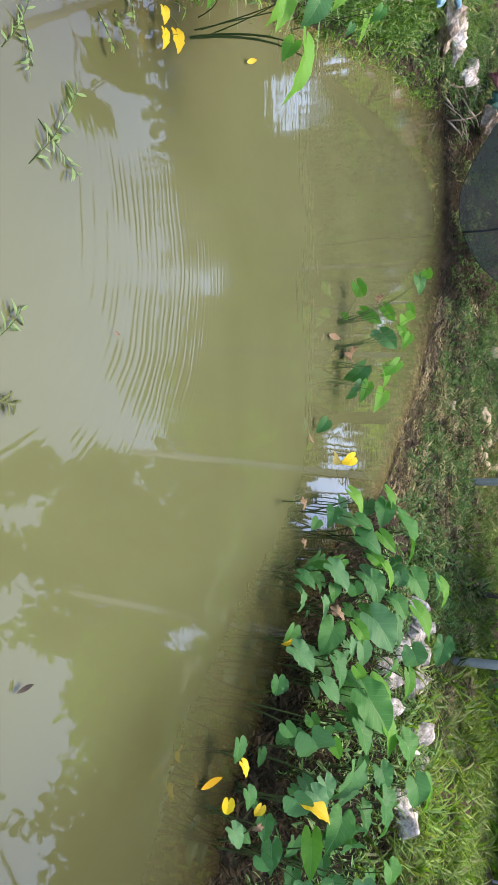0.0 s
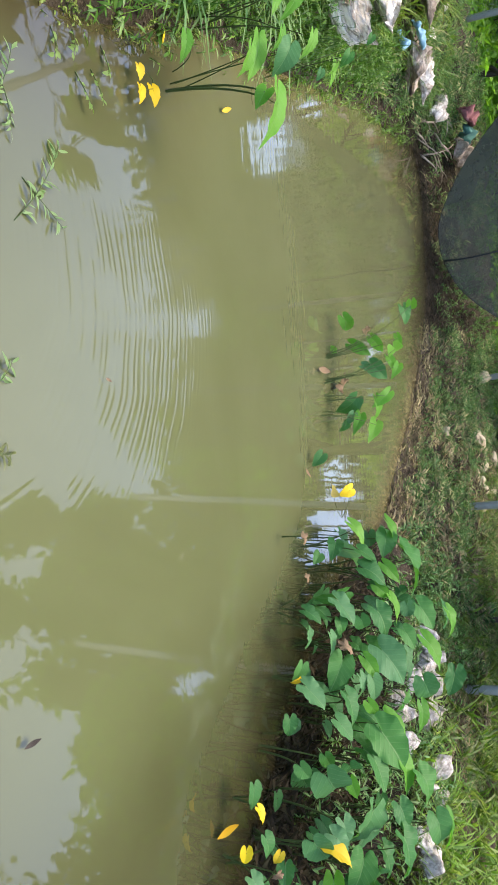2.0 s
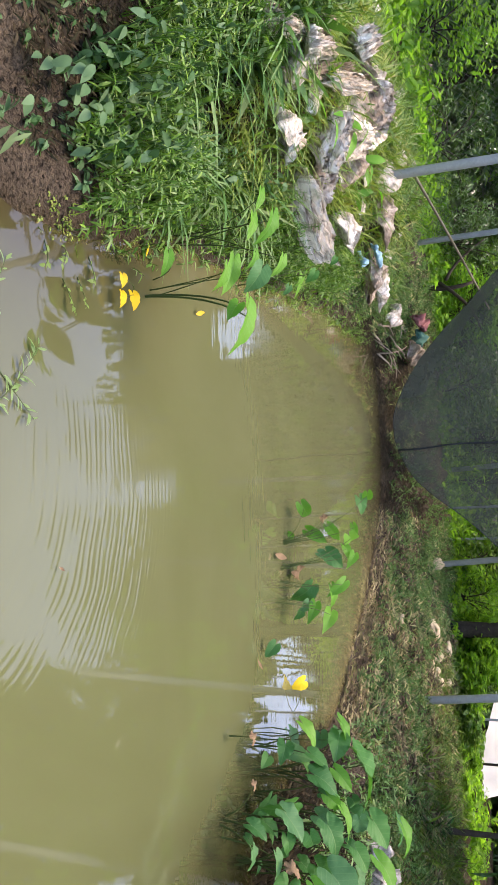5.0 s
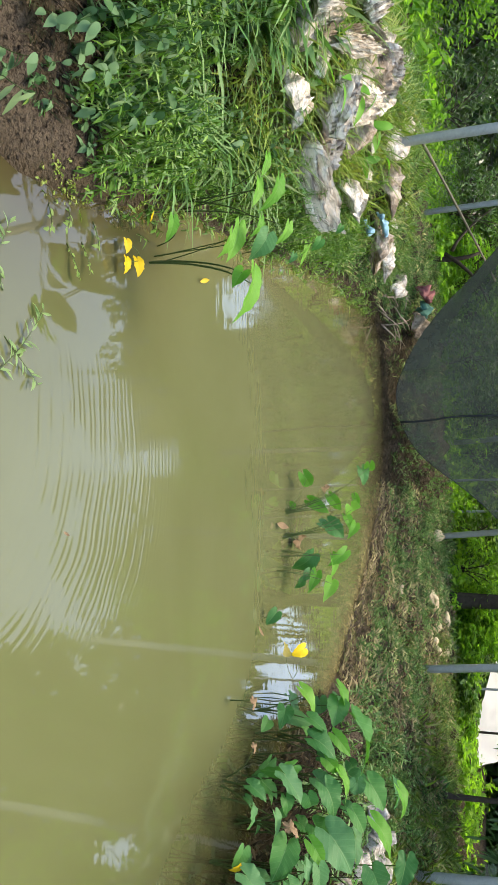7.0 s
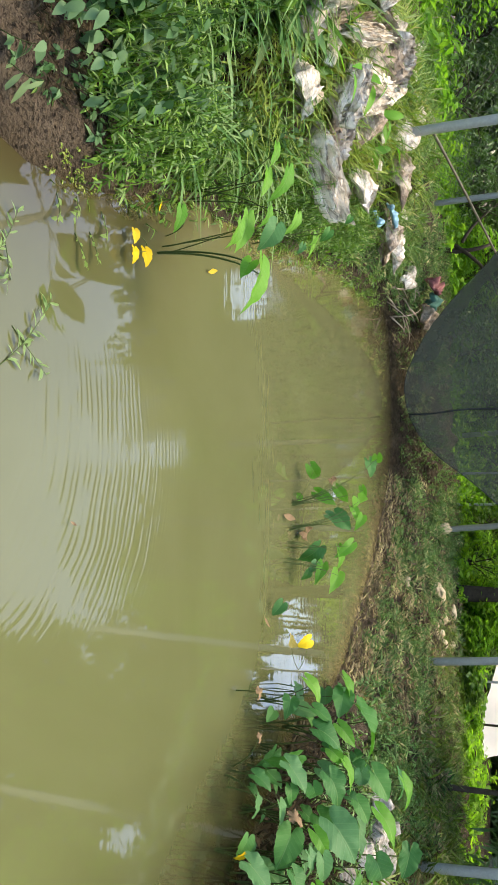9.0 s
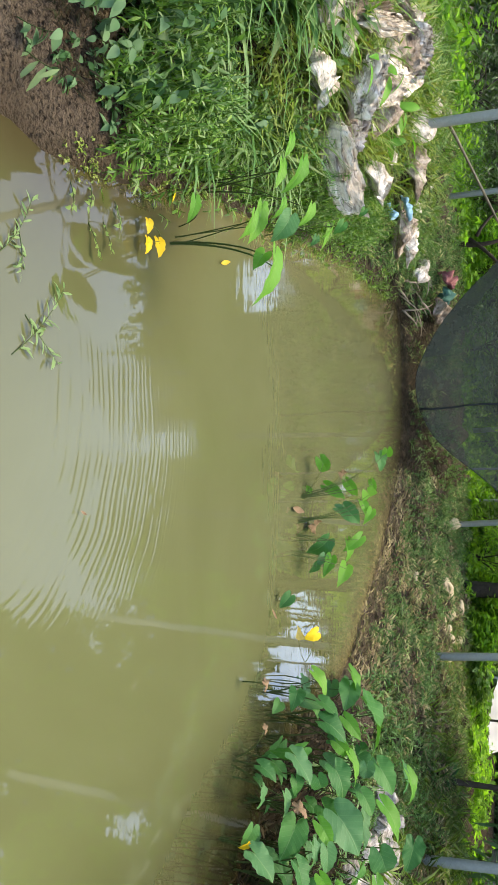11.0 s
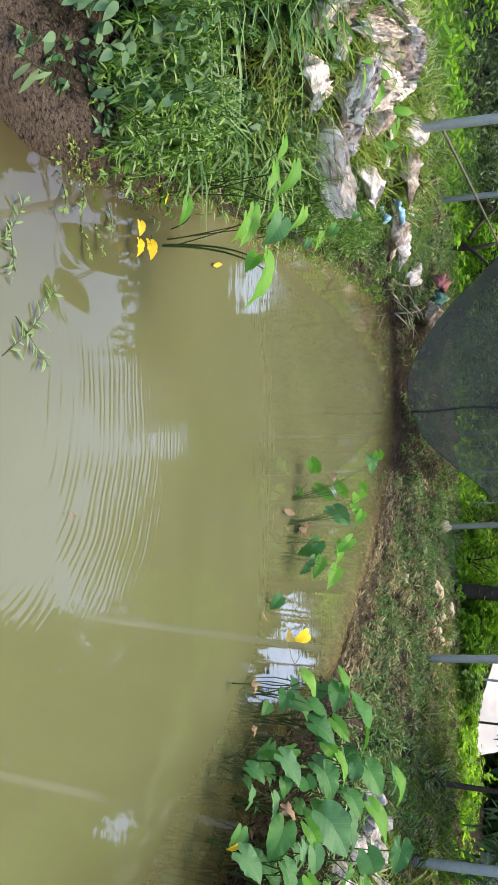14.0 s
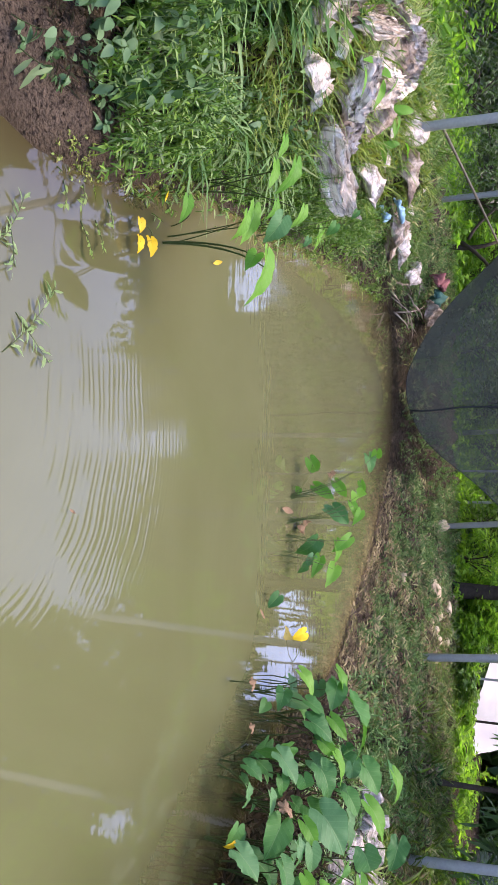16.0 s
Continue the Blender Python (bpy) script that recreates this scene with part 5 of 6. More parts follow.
cane = new("bamboo_cane", mesh("bamboo_cane", *tube(bend((-3.83, 5.2, 0.60), (-3.80, 9.6, 1.36), (0.02, 0, 0.02), 12), [0.0125 + 0.002 * (i % 3 == 0) for i in range(13)], 10), BAMBOO))
tagged(cane, "weathered bamboo cane leaning along the fence", "cane")


CHINKS = [(2.5, 6.4, 14.8, 17.5), (7.0, 10.9, 15.8, 18.6), (11.2, 12.5, 17.8, 19.5), (-24.5, -20.3, 16.5, 20.4), (-25.7, -23.9, 14.5, 15.8), (20.9, 22.6, 25.6, 27.2), (22.0, 23.9, 27.0, 28.9), (-11.4, -8.3, 25.0, 29.6), (25.5, 38.5, 35.2, 60.0), (40.5, 50.0, 33.0, 60.0)]


def closed(p):
    """Which of the points p lie outside the chinks in the foliage where the sky shows low over the pond: degrees across and up."""
    across, up = np.degrees(np.arctan2(p[:, 0], p[:, 1])), np.degrees(np.arctan2(p[:, 2] + 1.2, np.hypot(p[:, 0], p[:, 1])))
    rag = 0.35 * np.sin(3.1 * across + 2.0 * up) + 0.25 * np.sin(7.3 * up - 5.1 * across)
    shut = np.ones(len(p), bool)
    for a, b, c, d in CHINKS:
        shut &= ~((across > a - 0.4 + rag) & (across < b + 0.4 + rag) & (up > c - 0.4 - rag) & (up < d + 0.4 + rag))
    return shut


def crown_points(n, centre, radii, clumps, seed):
    """Spots in a loose crown: clumps of different size inside an uneven ellipsoid."""
    g = np.random.default_rng(seed)
    d = g.normal(size=(clumps, 3))
    d /= np.linalg.norm(d, axis=1)[:, None]
    c = np.array(centre) + d * np.array(radii) * g.uniform(0.35, 1.0, (clumps, 1))
    which = g.integers(0, clumps, n)
    spread = g.uniform(0.18, 0.36, clumps)[which][:, None] * np.mean(radii)
    p = g.normal(size=(n, 3))
    p /= np.linalg.norm(p, axis=1)[:, None]
    return c[which] + p * spread * g.uniform(0.3, 1.0, (n, 1)) ** 0.5, c


def tree(x, y, trunk_h, radii, n, size, mat, seed, template=SMALL, clumps=26, radius=0.09, name="tree", label="leafy green tree behind the fence", group="trees behind the pond", tilt=(-1.0, 0.5), lean=(0.0, 0.0), straight=False):
    z = float(land(x, y))
    root = thing(name, (x, y, z), label, name, group)
    g = np.random.default_rng(seed)
    pts, cl = crown_points(n, (lean[0], lean[1], trunk_h + radii[2] * 0.75), radii, clumps, seed)
    pts[:, 2] = np.maximum(pts[:, 2], 0.05)
    pts = pts[closed(pts + np.array((x, y, z)))]
    n = len(pts)
    top = (g.uniform(-0.1, 0.1) + 0.5 * lean[0], g.uniform(-0.1, 0.1) + 0.5 * lean[1], trunk_h + radii[2] * 0.6)
    bow = (0.015, 0.0, 0.0) if straight else (g.uniform(-0.1, 0.1), g.uniform(-0.1, 0.1), 0)
    wood = [tube(bend((0, 0, -0.1), top, bow, 7), [radius * (1 - 0.09 * i) for i in range(8)], 9)]
    for c in cl[:12]:
        a = Vector(top) * g.uniform(0.45, 0.95)
        wood.append(tube(bend(a, c, (0, 0, 0.12), 5), [radius * (0.45 - 0.07 * i) for i in range(6)], 6))
    part("trunk", mesh("trunk", *joined(wood), BARK), root)
    data = leaves(template, pts, g.uniform(0, 6.28, n), g.uniform(*tilt, n), g.normal(0, 0.5, n), g.uniform(*size, n))
    part("crown", mesh("crown", *data, mat), root)
    return root


FAR = [(-5.6, 12.2, 1.0, 2.0, 1.6), (-4.5, 13.0, 2.3, 1.8, 2.2), (-2.1, 13.4, 1.7, 1.9, 1.7), (-0.2, 13.2, 2.3, 1.6, 2.2), (0.9, 20.5, 4.2, 3.2, 3.8), (5.0, 20.5, 4.4, 3.4, 4.2), (7.6, 14.5, 3.2, 2.8, 3.6)]
for k, (x, y, th, rr, rz) in enumerate(FAR):
    tree(x, y, th, (rr, rr * 0.8, rz), 3600 + 1800 * (k > 3), (0.12 + 0.06 * (k > 3), 0.22 + 0.12 * (k > 3)), DARK_LEAF if x < -3 else TREE_LEAF, 40 + k, LEAFLET, clumps=26 + 16 * (k > 3))
for k, (x, y, th, rr, rz) in enumerate([(-8.2, 14.8, 2.0, 2.2, 2.4), (-5.8, 15.8, 2.4, 2.3, 2.6), (-3.4, 16.0, 2.0, 2.2, 2.4), (-1.2, 15.8, 2.6, 2.2, 2.7), (7.2, 21.5, 10.6, 5.2, 5.4), (1.9, 20.0, 3.2, 2.0, 2.6)]):
    big = 1 + 1.2 * (k == 4)
    tree(x, y, th, (rr, rr * 0.8, rz), 4200 + 3000 * (k == 4), (0.18 * big, 0.30 * big), TREE_LEAF, 140 + k, LEAFLET, clumps=44, label="dark leafy tree in the back row")
for k, (x, y, th, rr, rz) in enumerate([(-7.4, 9.6, 0.8, 1.8, 1.4), (-7.8, 7.0, 0.8, 1.7, 1.3), (-7.6, 4.6, 0.7, 1.6, 1.2), (-7.2, 2.4, 0.6, 1.5, 1.1)]):
    tree(x, y, th, (rr, rr, rz), 4000, (0.09, 0.18), DARK_LEAF, 60 + k, LEAFLET, label="dense bushy tree behind the wire fence")
for k, (x, y, th, rr, rz) in enumerate([(7.6, 10.2, 2.0, 2.4, 2.3), (7.9, 6.6, 2.4, 2.8, 3.6), (7.4, 3.4, 2.0, 2.4, 3.6), (5.6, 10.8, 2.6, 2.2, 2.0)]):
    tree(x, y, th, (rr, rr, rz), 6500, (0.15, 0.28), DARK_LEAF if k in (1, 2) else TREE_LEAF, 70 + k, LEAFLET, clumps=40, label="tall leafy tree beside the pond")
tree(1.96, 6.75, 0.75, (1.0, 0.9, 1.2), 2400, (0.14, 0.25), FRUIT_LEAF, 81, LONG, 18, 0.030, straight=True, label="young fruit tree with long drooping dark leaves")
tree(3.0, 7.9, 0.35, (0.9, 0.9, 1.5), 2600, (0.14, 0.25), FRUIT_LEAF, 82, LONG, 22, 0.028, straight=True, label="young fruit tree with long drooping dark leaves")

for k, (x, y, rr, rz) in enumerate([(-4.9, 9.6, 0.8, 0.7), (-4.2, 10.4, 0.8, 0.7), (-2.9, 10.2, 0.8, 0.7), (-1.6, 11.0, 0.8, 0.6), (-0.5, 10.3, 0.7, 0.5), (0.5, 10.6, 0.8, 0.55), (0.0, 9.9, 0.6, 0.45), (0.95, 9.3, 0.35, 0.22), (1.45, 9.0, 0.30, 0.12), (1.9, 9.3, 0.34, 0.10), (2.3, 8.9, 0.30, 0.08), (0.75, 9.9, 0.5, 0.40), (1.1, 10.3, 0.5, 0.40), (1.3, 9.8, 0.40, 0.10),
                                   (2.2, 10.1, 0.40, 0.05), (3.2, 10.6, 0.45, 0.06), (1.75, 10.4, 0.36, 0.05), (2.7, 10.4, 0.38, 0.05), (-5.6, 8.2, 0.9, 0.6), (-5.9, 6.6, 0.9, 0.6), (-5.8, 5.0, 0.8, 0.5), (6.6, 10.3, 0.9, 0.7), (7.6, 9.6, 0.9, 0.7), (5.2, 10.8, 0.9, 0.7), (-6.4, 3.6, 0.9, 0.6), (4.4, 10.5, 0.9, 0.9), (5.7, 10.3, 0.8, 1.0), (6.9, 10.9, 0.9, 1.0), (4.7, 9.3, 0.5, 0.35), (5.5, 9.2, 0.6, 0.3), (6.4, 9.3, 0.5, 0.4), (-3.6, 11.2, 0.9, 0.9), (-2.2, 11.6, 0.9, 0.9), (-4.9, 11.4, 0.9, 0.9)]):
    tree(x, y, 0.1, (rr, rr, rz), 1700, (0.04, 0.11), (LIME if k % 4 else WEED) if x > -2.5 else (TREE_LEAF if k % 2 else DARK_LEAF), 100 + k, LEAFLET if k % 3 else LONG_LOW, 26, 0.02, "shrub", "bright green leafy shrub behind the bank", "shrubs behind the bank", (-0.5, 0.6))

leaner = tree(-6.9, 6.3, 3.0, (1.6, 1.4, 2.4), 2800, (0.28, 0.52), DARK_LEAF, 86, OVATE_LOW, 22, 0.08, label="leaning broad-leaved tree over the weedy bank", lean=(-0.3, 0.2))
limb = bend((0.3, 0.2, 3.2), (3.2, 0.2, 3.0), (0, 0, 0.3), 8)
part("limb", mesh("limb", *tube(limb, [0.03 - 0.0026 * i for i in range(9)], 6), BARK), leaner)
for start, axis, face, size, slim in [((3.19, 0.15, 2.94), (0.418, 0.909, -0.437), (0.36, -0.81, -0.47), 1.09, 0.62), ((3.67, 0.27, 3.03), (0.466, 0.473, -0.176), (0.31, -0.79, -0.52), 0.69, 0.72)]:
    ax = Vector(axis).normalized()
    side = Vector(face).cross(ax).normalized()
    turn = np.array([ax, side, ax.cross(side)]).T
    jag = OVATE[0] * size * np.array((1, slim, 1))
    part("leaf", mesh("leaf", jag @ turn.T + np.array(start), OVATE[1], DARK_LEAF), leaner, "broad hanging leaf")
part("twig", mesh("twig", *tube(bend(limb[8], (3.67, 0.27, 3.03), (0, 0, 0.04), 5), [0.008] * 6, 6), BARK), leaner)
dead = [tube(bend((0, 0, -0.1), (0.1, 0.1, 0.75), (0.1, 0, 0), 6), [0.05, 0.045, 0.04, 0.036, 0.03, 0.026, 0.02], 8),
        tube(bend((0.08, 0.0, 0.3), (0.75, 0.25, 0.8), (0, 0, 0.1), 5), [0.03, 0.026, 0.022, 0.018, 0.014, 0.01], 7),
        tube(bend((0.06, 0.0, 0.4), (-0.5, 0.1, 0.95), (0, 0, -0.08), 5), [0.026, 0.022, 0.02, 0.016, 0.012, 0.008], 7)]
snag = new("bare_branch", mesh("bare_branch", *joined(dead), BARK))
snag.location = (-4.2, 9.2, 0.44)
tagged(snag, "bare forked brown branch standing by the fence", "branch")

tree(0.42, 9.5, 1.75, (1.0, 0.8, 0.5), 1300, (0.10, 0.20), TREE_LEAF, 85, SMALL, 16, 0.115, label="pollarded tree with a dark thick trunk behind the bank", lean=(0.25, 0.0), straight=True)


# ---- hanging shade net, screens and sheets ----
def hanging(name, low, top, y, mat, label, category, sway=0.06, n=60, rows=24, tilt=0.0, tears=()):
    """A hanging cloth whose lower edge follows the points low (x, z), up to the height top."""
    xs = np.linspace(low[0][0], low[-1][0], n + 1)
    zl = np.interp(xs, [p[0] for p in low], [p[1] for p in low])
    soft = np.convolve(np.pad(zl, 2, "edge"), np.ones(5) / 5, "valid")
    verts, faces = [], []
    for k in range(rows + 1):
        v = k / rows
        for x, zb in zip(xs, soft):
            z = zb + (top - zb) * v
            fold = math.sin(3.1 * x + 0.8 * z) + 0.5 * math.sin(7.3 * x - 1.1 * z + 1.0) + 0.3 * math.sin(13 * x + 2 * z)
            verts.append((x, y + sway * fold * (1 - 0.5 * v) + tilt * v, z))
    for k in range(rows):
        for i in range(n):
            a = k * (n + 1) + i
            cx, cz = verts[a][0], verts[a][2]
            if any(a < cx < b and c < cz < d for a, b, c, d in tears):
                continue
            faces.append([a, a + 1, a + n + 2, a + n + 1])
    root = thing(name, (0, 0, 0), label, category)
    part("cloth", mesh("cloth", verts, faces, mat), root)
    edge = [Vector(verts[i]) + Vector((0, -0.006, 0)) for i in range(n + 1)]
    part("hem", mesh("hem", *tube(edge, [0.005] * (n + 1), 5), SEAM), root, "dark stitched hem")
    return root, verts, n


net, nv, nn = hanging("shade_net", [(-4.9, 2.6), (-4.22, 1.8), (-3.7, 1.42), (-3.31, 1.01), (-3.03, 0.74), (-2.5, 0.33), (-2.2, 0.17), (-1.81, 0.12), (-1.6, 0.2), (-1.25, 0.38), (-0.8, 0.93), (-0.29, 1.39), (0.3, 1.8)], 3.6, 8.3, NET,
                      "dark semi-transparent shade net hanging over the far bank", "net", tears=[(-1.6, -1.2, 2.9, 3.42), (-3.9, -3.12, 1.64, 2.3)])
fold_rows = [[Vector(nv[k * (nn + 1) + i]) + Vector((0.02 * math.sin(3 * i + k), -0.03, 0.0)) for i in range(5, 31)] for k in range(3)]
fold_verts = [tuple(p) for row in fold_rows for p in row]
part("folded_edge", mesh("folded_edge", fold_verts, [[k * 26 + i, k * 26 + i + 1, k * 26 + i + 27, k * 26 + i + 26] for k in range(2) for i in range(25)], NET), net, "doubled darker strip of net")
seam_line = [Vector(nv[k * (nn + 1) + int(nn * 0.63)]) + Vector((0.012 * math.sin(k), -0.012, 0)) for k in range(25)]
part("seam", mesh("seam", *tube(seam_line, [0.011] * 25, 5), SEAM), net, "dark vertical seam")

hanging("dark_screen", [(3.55, 0.52), (4.4, 0.46), (5.2, 0.44), (6.5, 0.46), (8.0, 0.5)], 3.0, 9.7, SCREEN, "dark shade netting screen behind the grass", "net", 0.05)


def film_sheet(name, corners, mat, label, category, sag=0.1, n=18, crumple=0.0):
    a, b, c, d = (Vector(p) for p in corners)
    verts, faces = [], []
    for i in range(n + 1):
        for k in range(n + 1):
            u, v = i / n, k / n
            p = a.lerp(b, u).lerp(d.lerp(c, u), v)
            p.z -= sag * 4 * u * (1 - u) * (1 - v) * 0.5
            p.y += 0.05 * math.sin(9 * u + 2 * v) + 0.03 * math.sin(17 * u - 5 * v)
            p += crumple * Vector((noise.noise(p * 5.0), 2.0 * abs(noise.noise(p * 3.1)), noise.noise(p * 4.3 + Vector((7, 3, 1)))))
            verts.append(tuple(p))
    for i in range(n):
        for k in range(n):
            j = i * (n + 1) + k
            faces.append([j, j + n + 1, j + n + 2, j + 1])
    return tagged(new(name, mesh(name, verts, faces, mat)), label, category)


film_sheet("white_film_roof", [(0.75, 13.2, 1.25), (3.4, 13.2, 0.39), (3.6, 16.4, 2.5), (0.7, 16.4, 2.5)], FILM, "white plastic film over a low greenhouse", "plastic film", 0.0, 30, 0.05)
film_sheet("black_tarp", [(-0.75, 11.4, 1.45), (0.75, 11.4, 1.66), (0.75, 11.6, 2.1), (-0.75, 11.6, 2.1)], TARP, "black tarpaulin bunched above the white film", "tarpaulin", 0.1, 30, 0.16)
film_sheet("black_tarp", [(0.75, 11.3, 1.66), (1.7, 11.3, 1.46), (1.8, 11.5, 1.75), (0.75, 11.5, 2.1)], TARP, "black tarpaulin bunched above the white film", "tarpaulin", 0.1, 30, 0.16)


def pole(x, y, z, top, radius, mat, label):
    ob = new("thin_pole", mesh("thin_pole", *tube(bend((x, y, z - 0.2), (x + 0.02, y, top), (0.01, 0, 0), 5), [radius * (1 - 0.04 * i) for i in range(6)], 8), mat))
    return tagged(ob, label, "pole", "thin poles behind the bank")


pole(1.72, 11.0, 0.5, 2.6, 0.018, STEEL, "thin grey metal pole behind the bank")
pole(1.05, 10.2, 0.5, 1.25, 0.014, STEEL, "thin grey metal pole behind the bank")
pole(1.25, 9.6, 0.5, 2.4, 0.045, BARK, "thin dark wooden pole behind the bank")
pole(2.35, 11.2, 0.5, 2.2, 0.018, BARK, "thin dark wooden pole behind the bank")
pole(-0.75, 10.2, 0.5, 2.4, 0.018, STEEL, "thin grey metal pole behind the bank")
pole(-1.15, 9.9, 0.5, 2.4, 0.018, STEEL, "thin grey metal pole behind the bank")
pole(5.4, 9.0, 0.45, 3.0, 0.02, STEEL, "thin grey metal pole behind the bank")
pole(6.2, 8.9, 0.45, 3.0, 0.02, STEEL, "thin grey metal pole behind the bank")

far_rng = np.random.default_rng(90)
fa, fr = far_rng.uniform(-1.15, 1.15, 26000), far_rng.uniform(18.5, 21.0, 26000)
far_at = np.stack([np.sin(fa) * fr, np.cos(fa) * fr, 0.3 + 9.5 * far_rng.uniform(0, 1, 26000) ** 1.7 + 0.5 * np.sin(7 * fa) + 0.3 * np.sin(17 * fa)], 1)
far_at = far_at[closed(far_at)]
far_n = len(far_at)
stuff("far_woods", leaves(LEAFLET, far_at, far_rng.uniform(0, 6.28, far_n), far_rng.uniform(-1.1, 0.4, far_n), far_rng.normal(0, 0.5, far_n), far_rng.uniform(0.4, 0.75, far_n)),
      DARK_LEAF, "dark green woods in the distance", "woods")


# ---- wire fence on the weedy side ----
def wire_fence(a, b, low, high, pitch, label):
    a, b = Vector(a), Vector(b)
    length, up = (b - a).length, Vector((0, 0, 1))
    along = (b - a).normalized()
    root = thing("wire_fence", tuple(a), label, "fence", "", "structure")
    sides = []
    h = high - low
    for sign in (1, -1):
        k = -int(h / pitch) - 1
        while k * pitch < length + h:
            s0, s1 = k * pitch, k * pitch + h
            lo, hi = (max(0, -s0), min(h, length - s0))
            if hi > lo + 0.02:
                z0, z1 = (low + lo, low + hi) if sign > 0 else (high - lo, high - hi)
                sides.append(tube([along * (s0 + lo) + up * z0, along * (s0 + hi) + up * z1], [0.0011] * 2, 3, False))
            k += 1
    part("mesh_wires", mesh("mesh_wires", *joined(sides), WIRE), root)
    part("top_wire", mesh("top_wire", *tube([up * high, along * length + up * high], [0.003] * 2, 5), WIRE), root)
    return root


wire_fence((-6.0, 3.6, 0.0), (-4.42, 8.6, 0.0), 0.5, 2.3, 0.07, "thin chain-link wire fence along the weedy bank")


# ---- sprigs, seedlings and litter on the water ----
def sprig(name, start, end, n, size, mat, label, category, group, bow=(0.01, 0.01, 0.004), template=LANCE, lift=(-0.3, 0.5), seed=1):
    """A trailing stem with narrow leaves on both sides."""
    g = np.random.default_rng(seed)
    a, b = Vector(start), Vector(end)
    root = thing(name, tuple(a), label, category, group)
    line = bend((0, 0, 0), b - a, bow, 10)
    part("stem", mesh("stem", *tube(line, [0.0018 - 0.0001 * i for i in range(11)], 5), PETIOLE), root)
    f = np.linspace(0.12, 1.0, n)
    pts = np.array([tuple(line[min(10, int(v * 10))].lerp(line[min(10, int(v * 10) + 1)], v * 10 - int(v * 10))) for v in f])
    way = math.atan2((b - a).y, (b - a).x)
    yaw = way + np.where(g.random(n) < 0.5, 0.9, -0.9) * g.uniform(0.1, 1.6, n)
    for k in range(n):
        one = leaves(template, pts[k:k + 1], yaw[k:k + 1], g.uniform(*lift, 1), g.normal(0, 0.4, 1), g.uniform(*size, 1))
        part("leaf", mesh("leaf", *one, mat), root)
    return root


PALE = foliage("pale_water_weed", [(0.10, 0.17, 0.05), (0.17, 0.27, 0.09), (0.24, 0.34, 0.14)], 0.5, 0.3)
SPRIG = "green water weed sprig floating on the pond"
sprig("water_weed", (-0.48, 1.42, 0.0), (-0.72, 1.60, 0.015), 22, (0.02, 0.055), PALE, SPRIG, "water weed", "floating water weeds", seed=1)
sprig("water_weed", (-0.60, 1.46, 0.0), (-0.50, 1.60, 0.012), 13, (0.02, 0.045), PALE, SPRIG, "water weed", "floating water weeds", seed=2)
sprig("water_weed", (-0.72, 1.34, 0.0), (-0.92, 1.44, 0.015), 15, (0.02, 0.042), PALE, SPRIG, "water weed", "floating water weeds", seed=3)
sprig("water_weed", (-0.84, 1.40, 0.0), (-0.70, 1.42, 0.01), 12, (0.02, 0.04), PALE, SPRIG, "water weed", "floating water weeds", seed=4)
sprig("water_weed", (-0.02, 1.22, 0.0), (-0.12, 1.36, 0.015), 15, (0.024, 0.05), PALE, SPRIG, "water weed", "floating water weeds", seed=5)
sprig("water_weed", (0.06, 1.20, 0.0), (0.10, 1.34, 0.012), 20, (0.024, 0.04), STRAW, "brown dying water weed floating on the pond", "water weed", "floating water weeds", seed=6)
for k, (x, y) in enumerate([(-1.10, 1.72), (-1.06, 1.62), (-1.12, 1.86), (-1.02, 1.80), (-0.98, 1.72)]):
    sprig("pond_creeper", (x, y, 0.0), (x + 0.10, y + 0.02 * k - 0.05, 0.03), 9, (0.012, 0.024), GRASS, "tiny yellow-green creeper at the water's edge", "creeper", "creepers at the edge", seed=10 + k, template=OVATE)
zs = float(land(-1.26, 1.34))
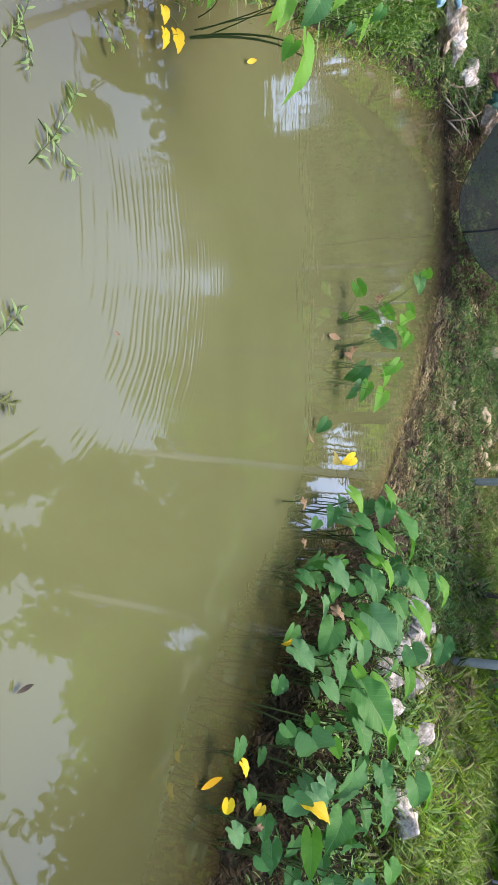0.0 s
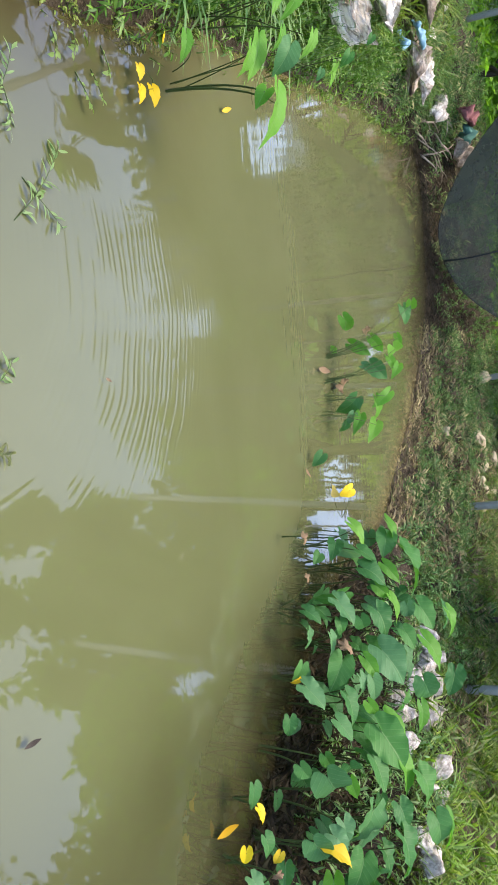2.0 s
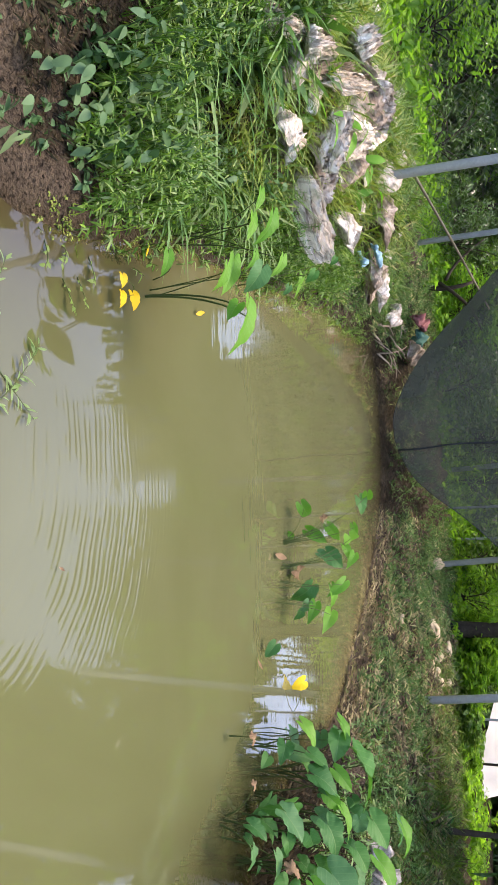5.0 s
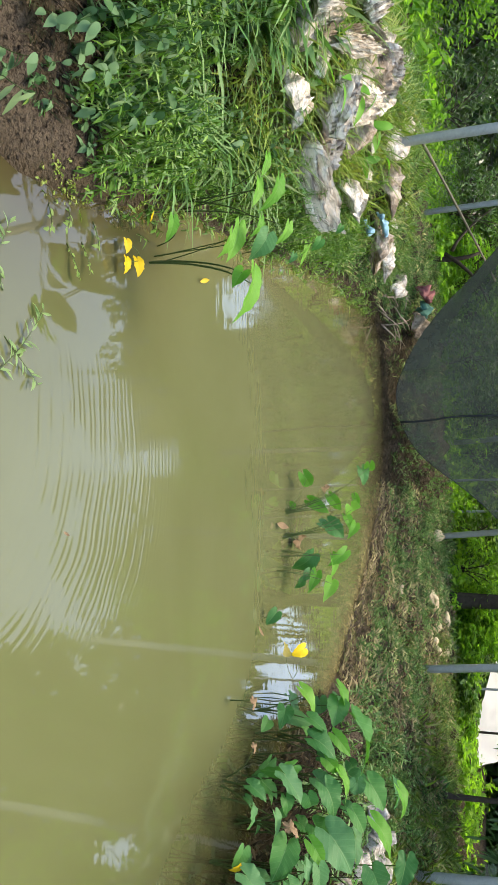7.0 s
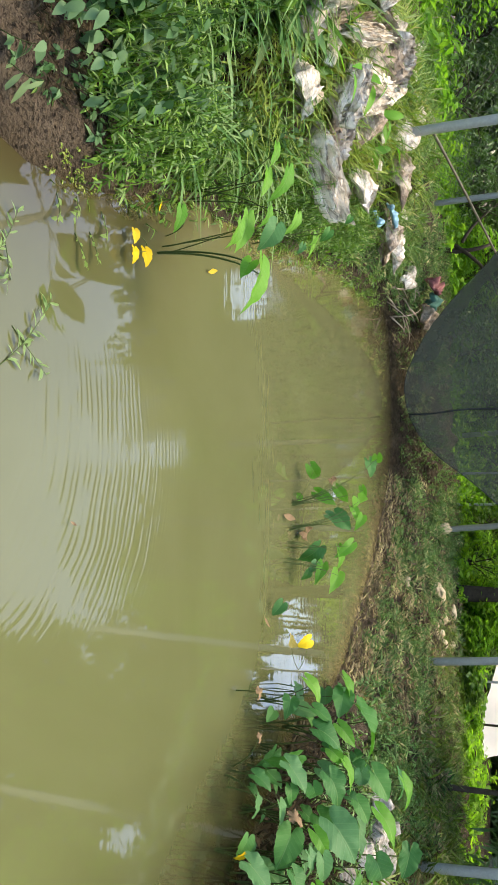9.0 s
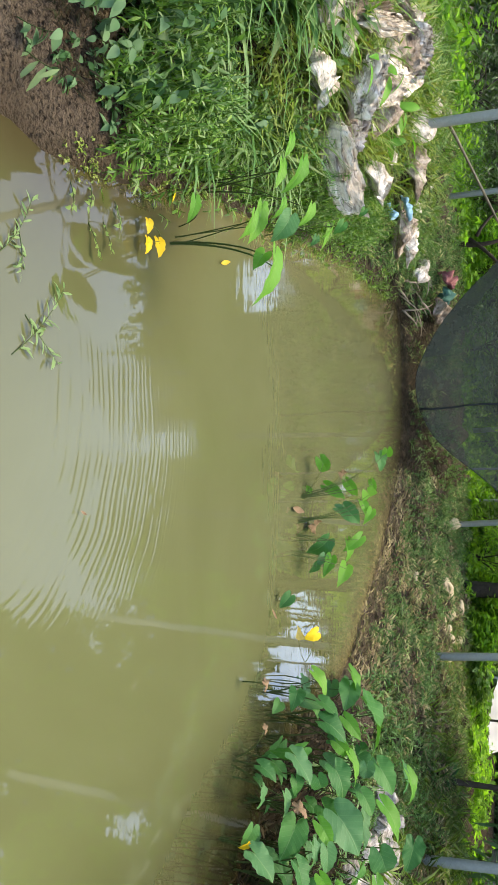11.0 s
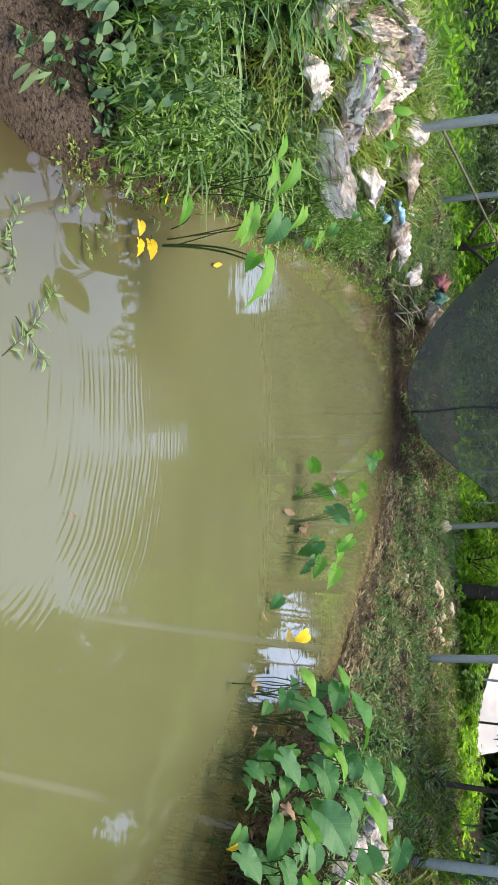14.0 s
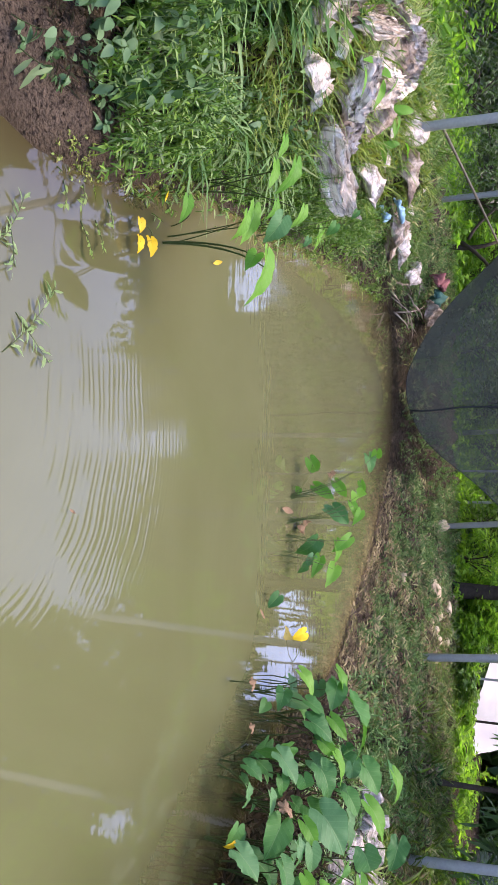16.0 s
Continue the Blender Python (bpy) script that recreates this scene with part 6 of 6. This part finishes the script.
sprig("seedling", (-1.27, 1.33, zs), (-1.20, 1.35, zs + 0.10), 5, (0.05, 0.085), WEED, "lone green seedling on the bare mud", "seedling", "seedlings on the mud", seed=21, lift=(-0.9, -0.2))
for k, (x, y) in enumerate([(-1.36, 1.58), (-1.42, 1.50), (-1.50, 1.42), (-1.32, 1.28), (-1.46, 1.34)]):
    z = float(land(x, y))
    sprig("seedling", (x, y, z), (x + 0.05, y + 0.03, z + 0.12), 8, (0.03, 0.055), BROAD, "pale green broad-leaved seedling on the mud", "seedling", "seedlings on the mud", seed=30 + k, template=OVATE, lift=(-1.0, 0.0))


for k, (x, y, z, up) in enumerate([(-2.92, 4.35, 0.62, 0.16), (-2.88, 4.62, 0.60, 0.12), (-2.35, 3.05, 0.52, 0.14), (-2.62, 3.55, 0.60, 0.12), (-2.02, 3.92, 0.34, 0.10)]):
    sprig("broad_blade_plant", (x, y, float(land(x, y))), (x + 0.06, y - 0.05, float(land(x, y)) + up + 0.08), 5, (0.10, 0.19), TARO_LIGHT, "bright green plant with broad lance-shaped blades", "plant", "bright plants among the sacks", seed=60 + k, template=LANCE_WIDE, lift=(-0.5, 0.6))


def floating_leaf(x, y, size, yaw, mat, label, curl=0.5, name="fallen_leaf"):
    v, f = blade(lambda t: 0.03 + 0.2 * math.sin(math.pi * t), 5, 0.5, -curl)
    ob = new(name, mesh(name, v * size, f, mat))
    ob.matrix_world = pose(x, y, 0.012, 8, 0, yaw)
    return tagged(ob, label, "leaf", "leaves on the water")


floating_leaf(0.80, 1.31, 0.040, 110, BARK, "curled dark dead leaf floating on the water")
floating_leaf(-0.24, 3.84, 0.085, 80, DEAD, "reddish brown withered leaf floating on the water")
floating_leaf(0.30, 3.5, 0.05, 10, DEAD, "curled dark dead leaf floating on the water")
floating_leaf(-0.10, 1.75, 0.02, 60, DEAD, "speck of dead leaf floating on the water")
floating_leaf(-1.25, 2.72, 0.05, 120, YELLOW, "yellow leaf floating beside the weeds")
floating_leaf(-1.30, 2.24, 0.04, 200, YELLOW, "yellow leaf floating beside the weeds")
floating_leaf(1.55, 2.25, 0.09, 100, YELLOW, "yellow leaf floating beside the taro")
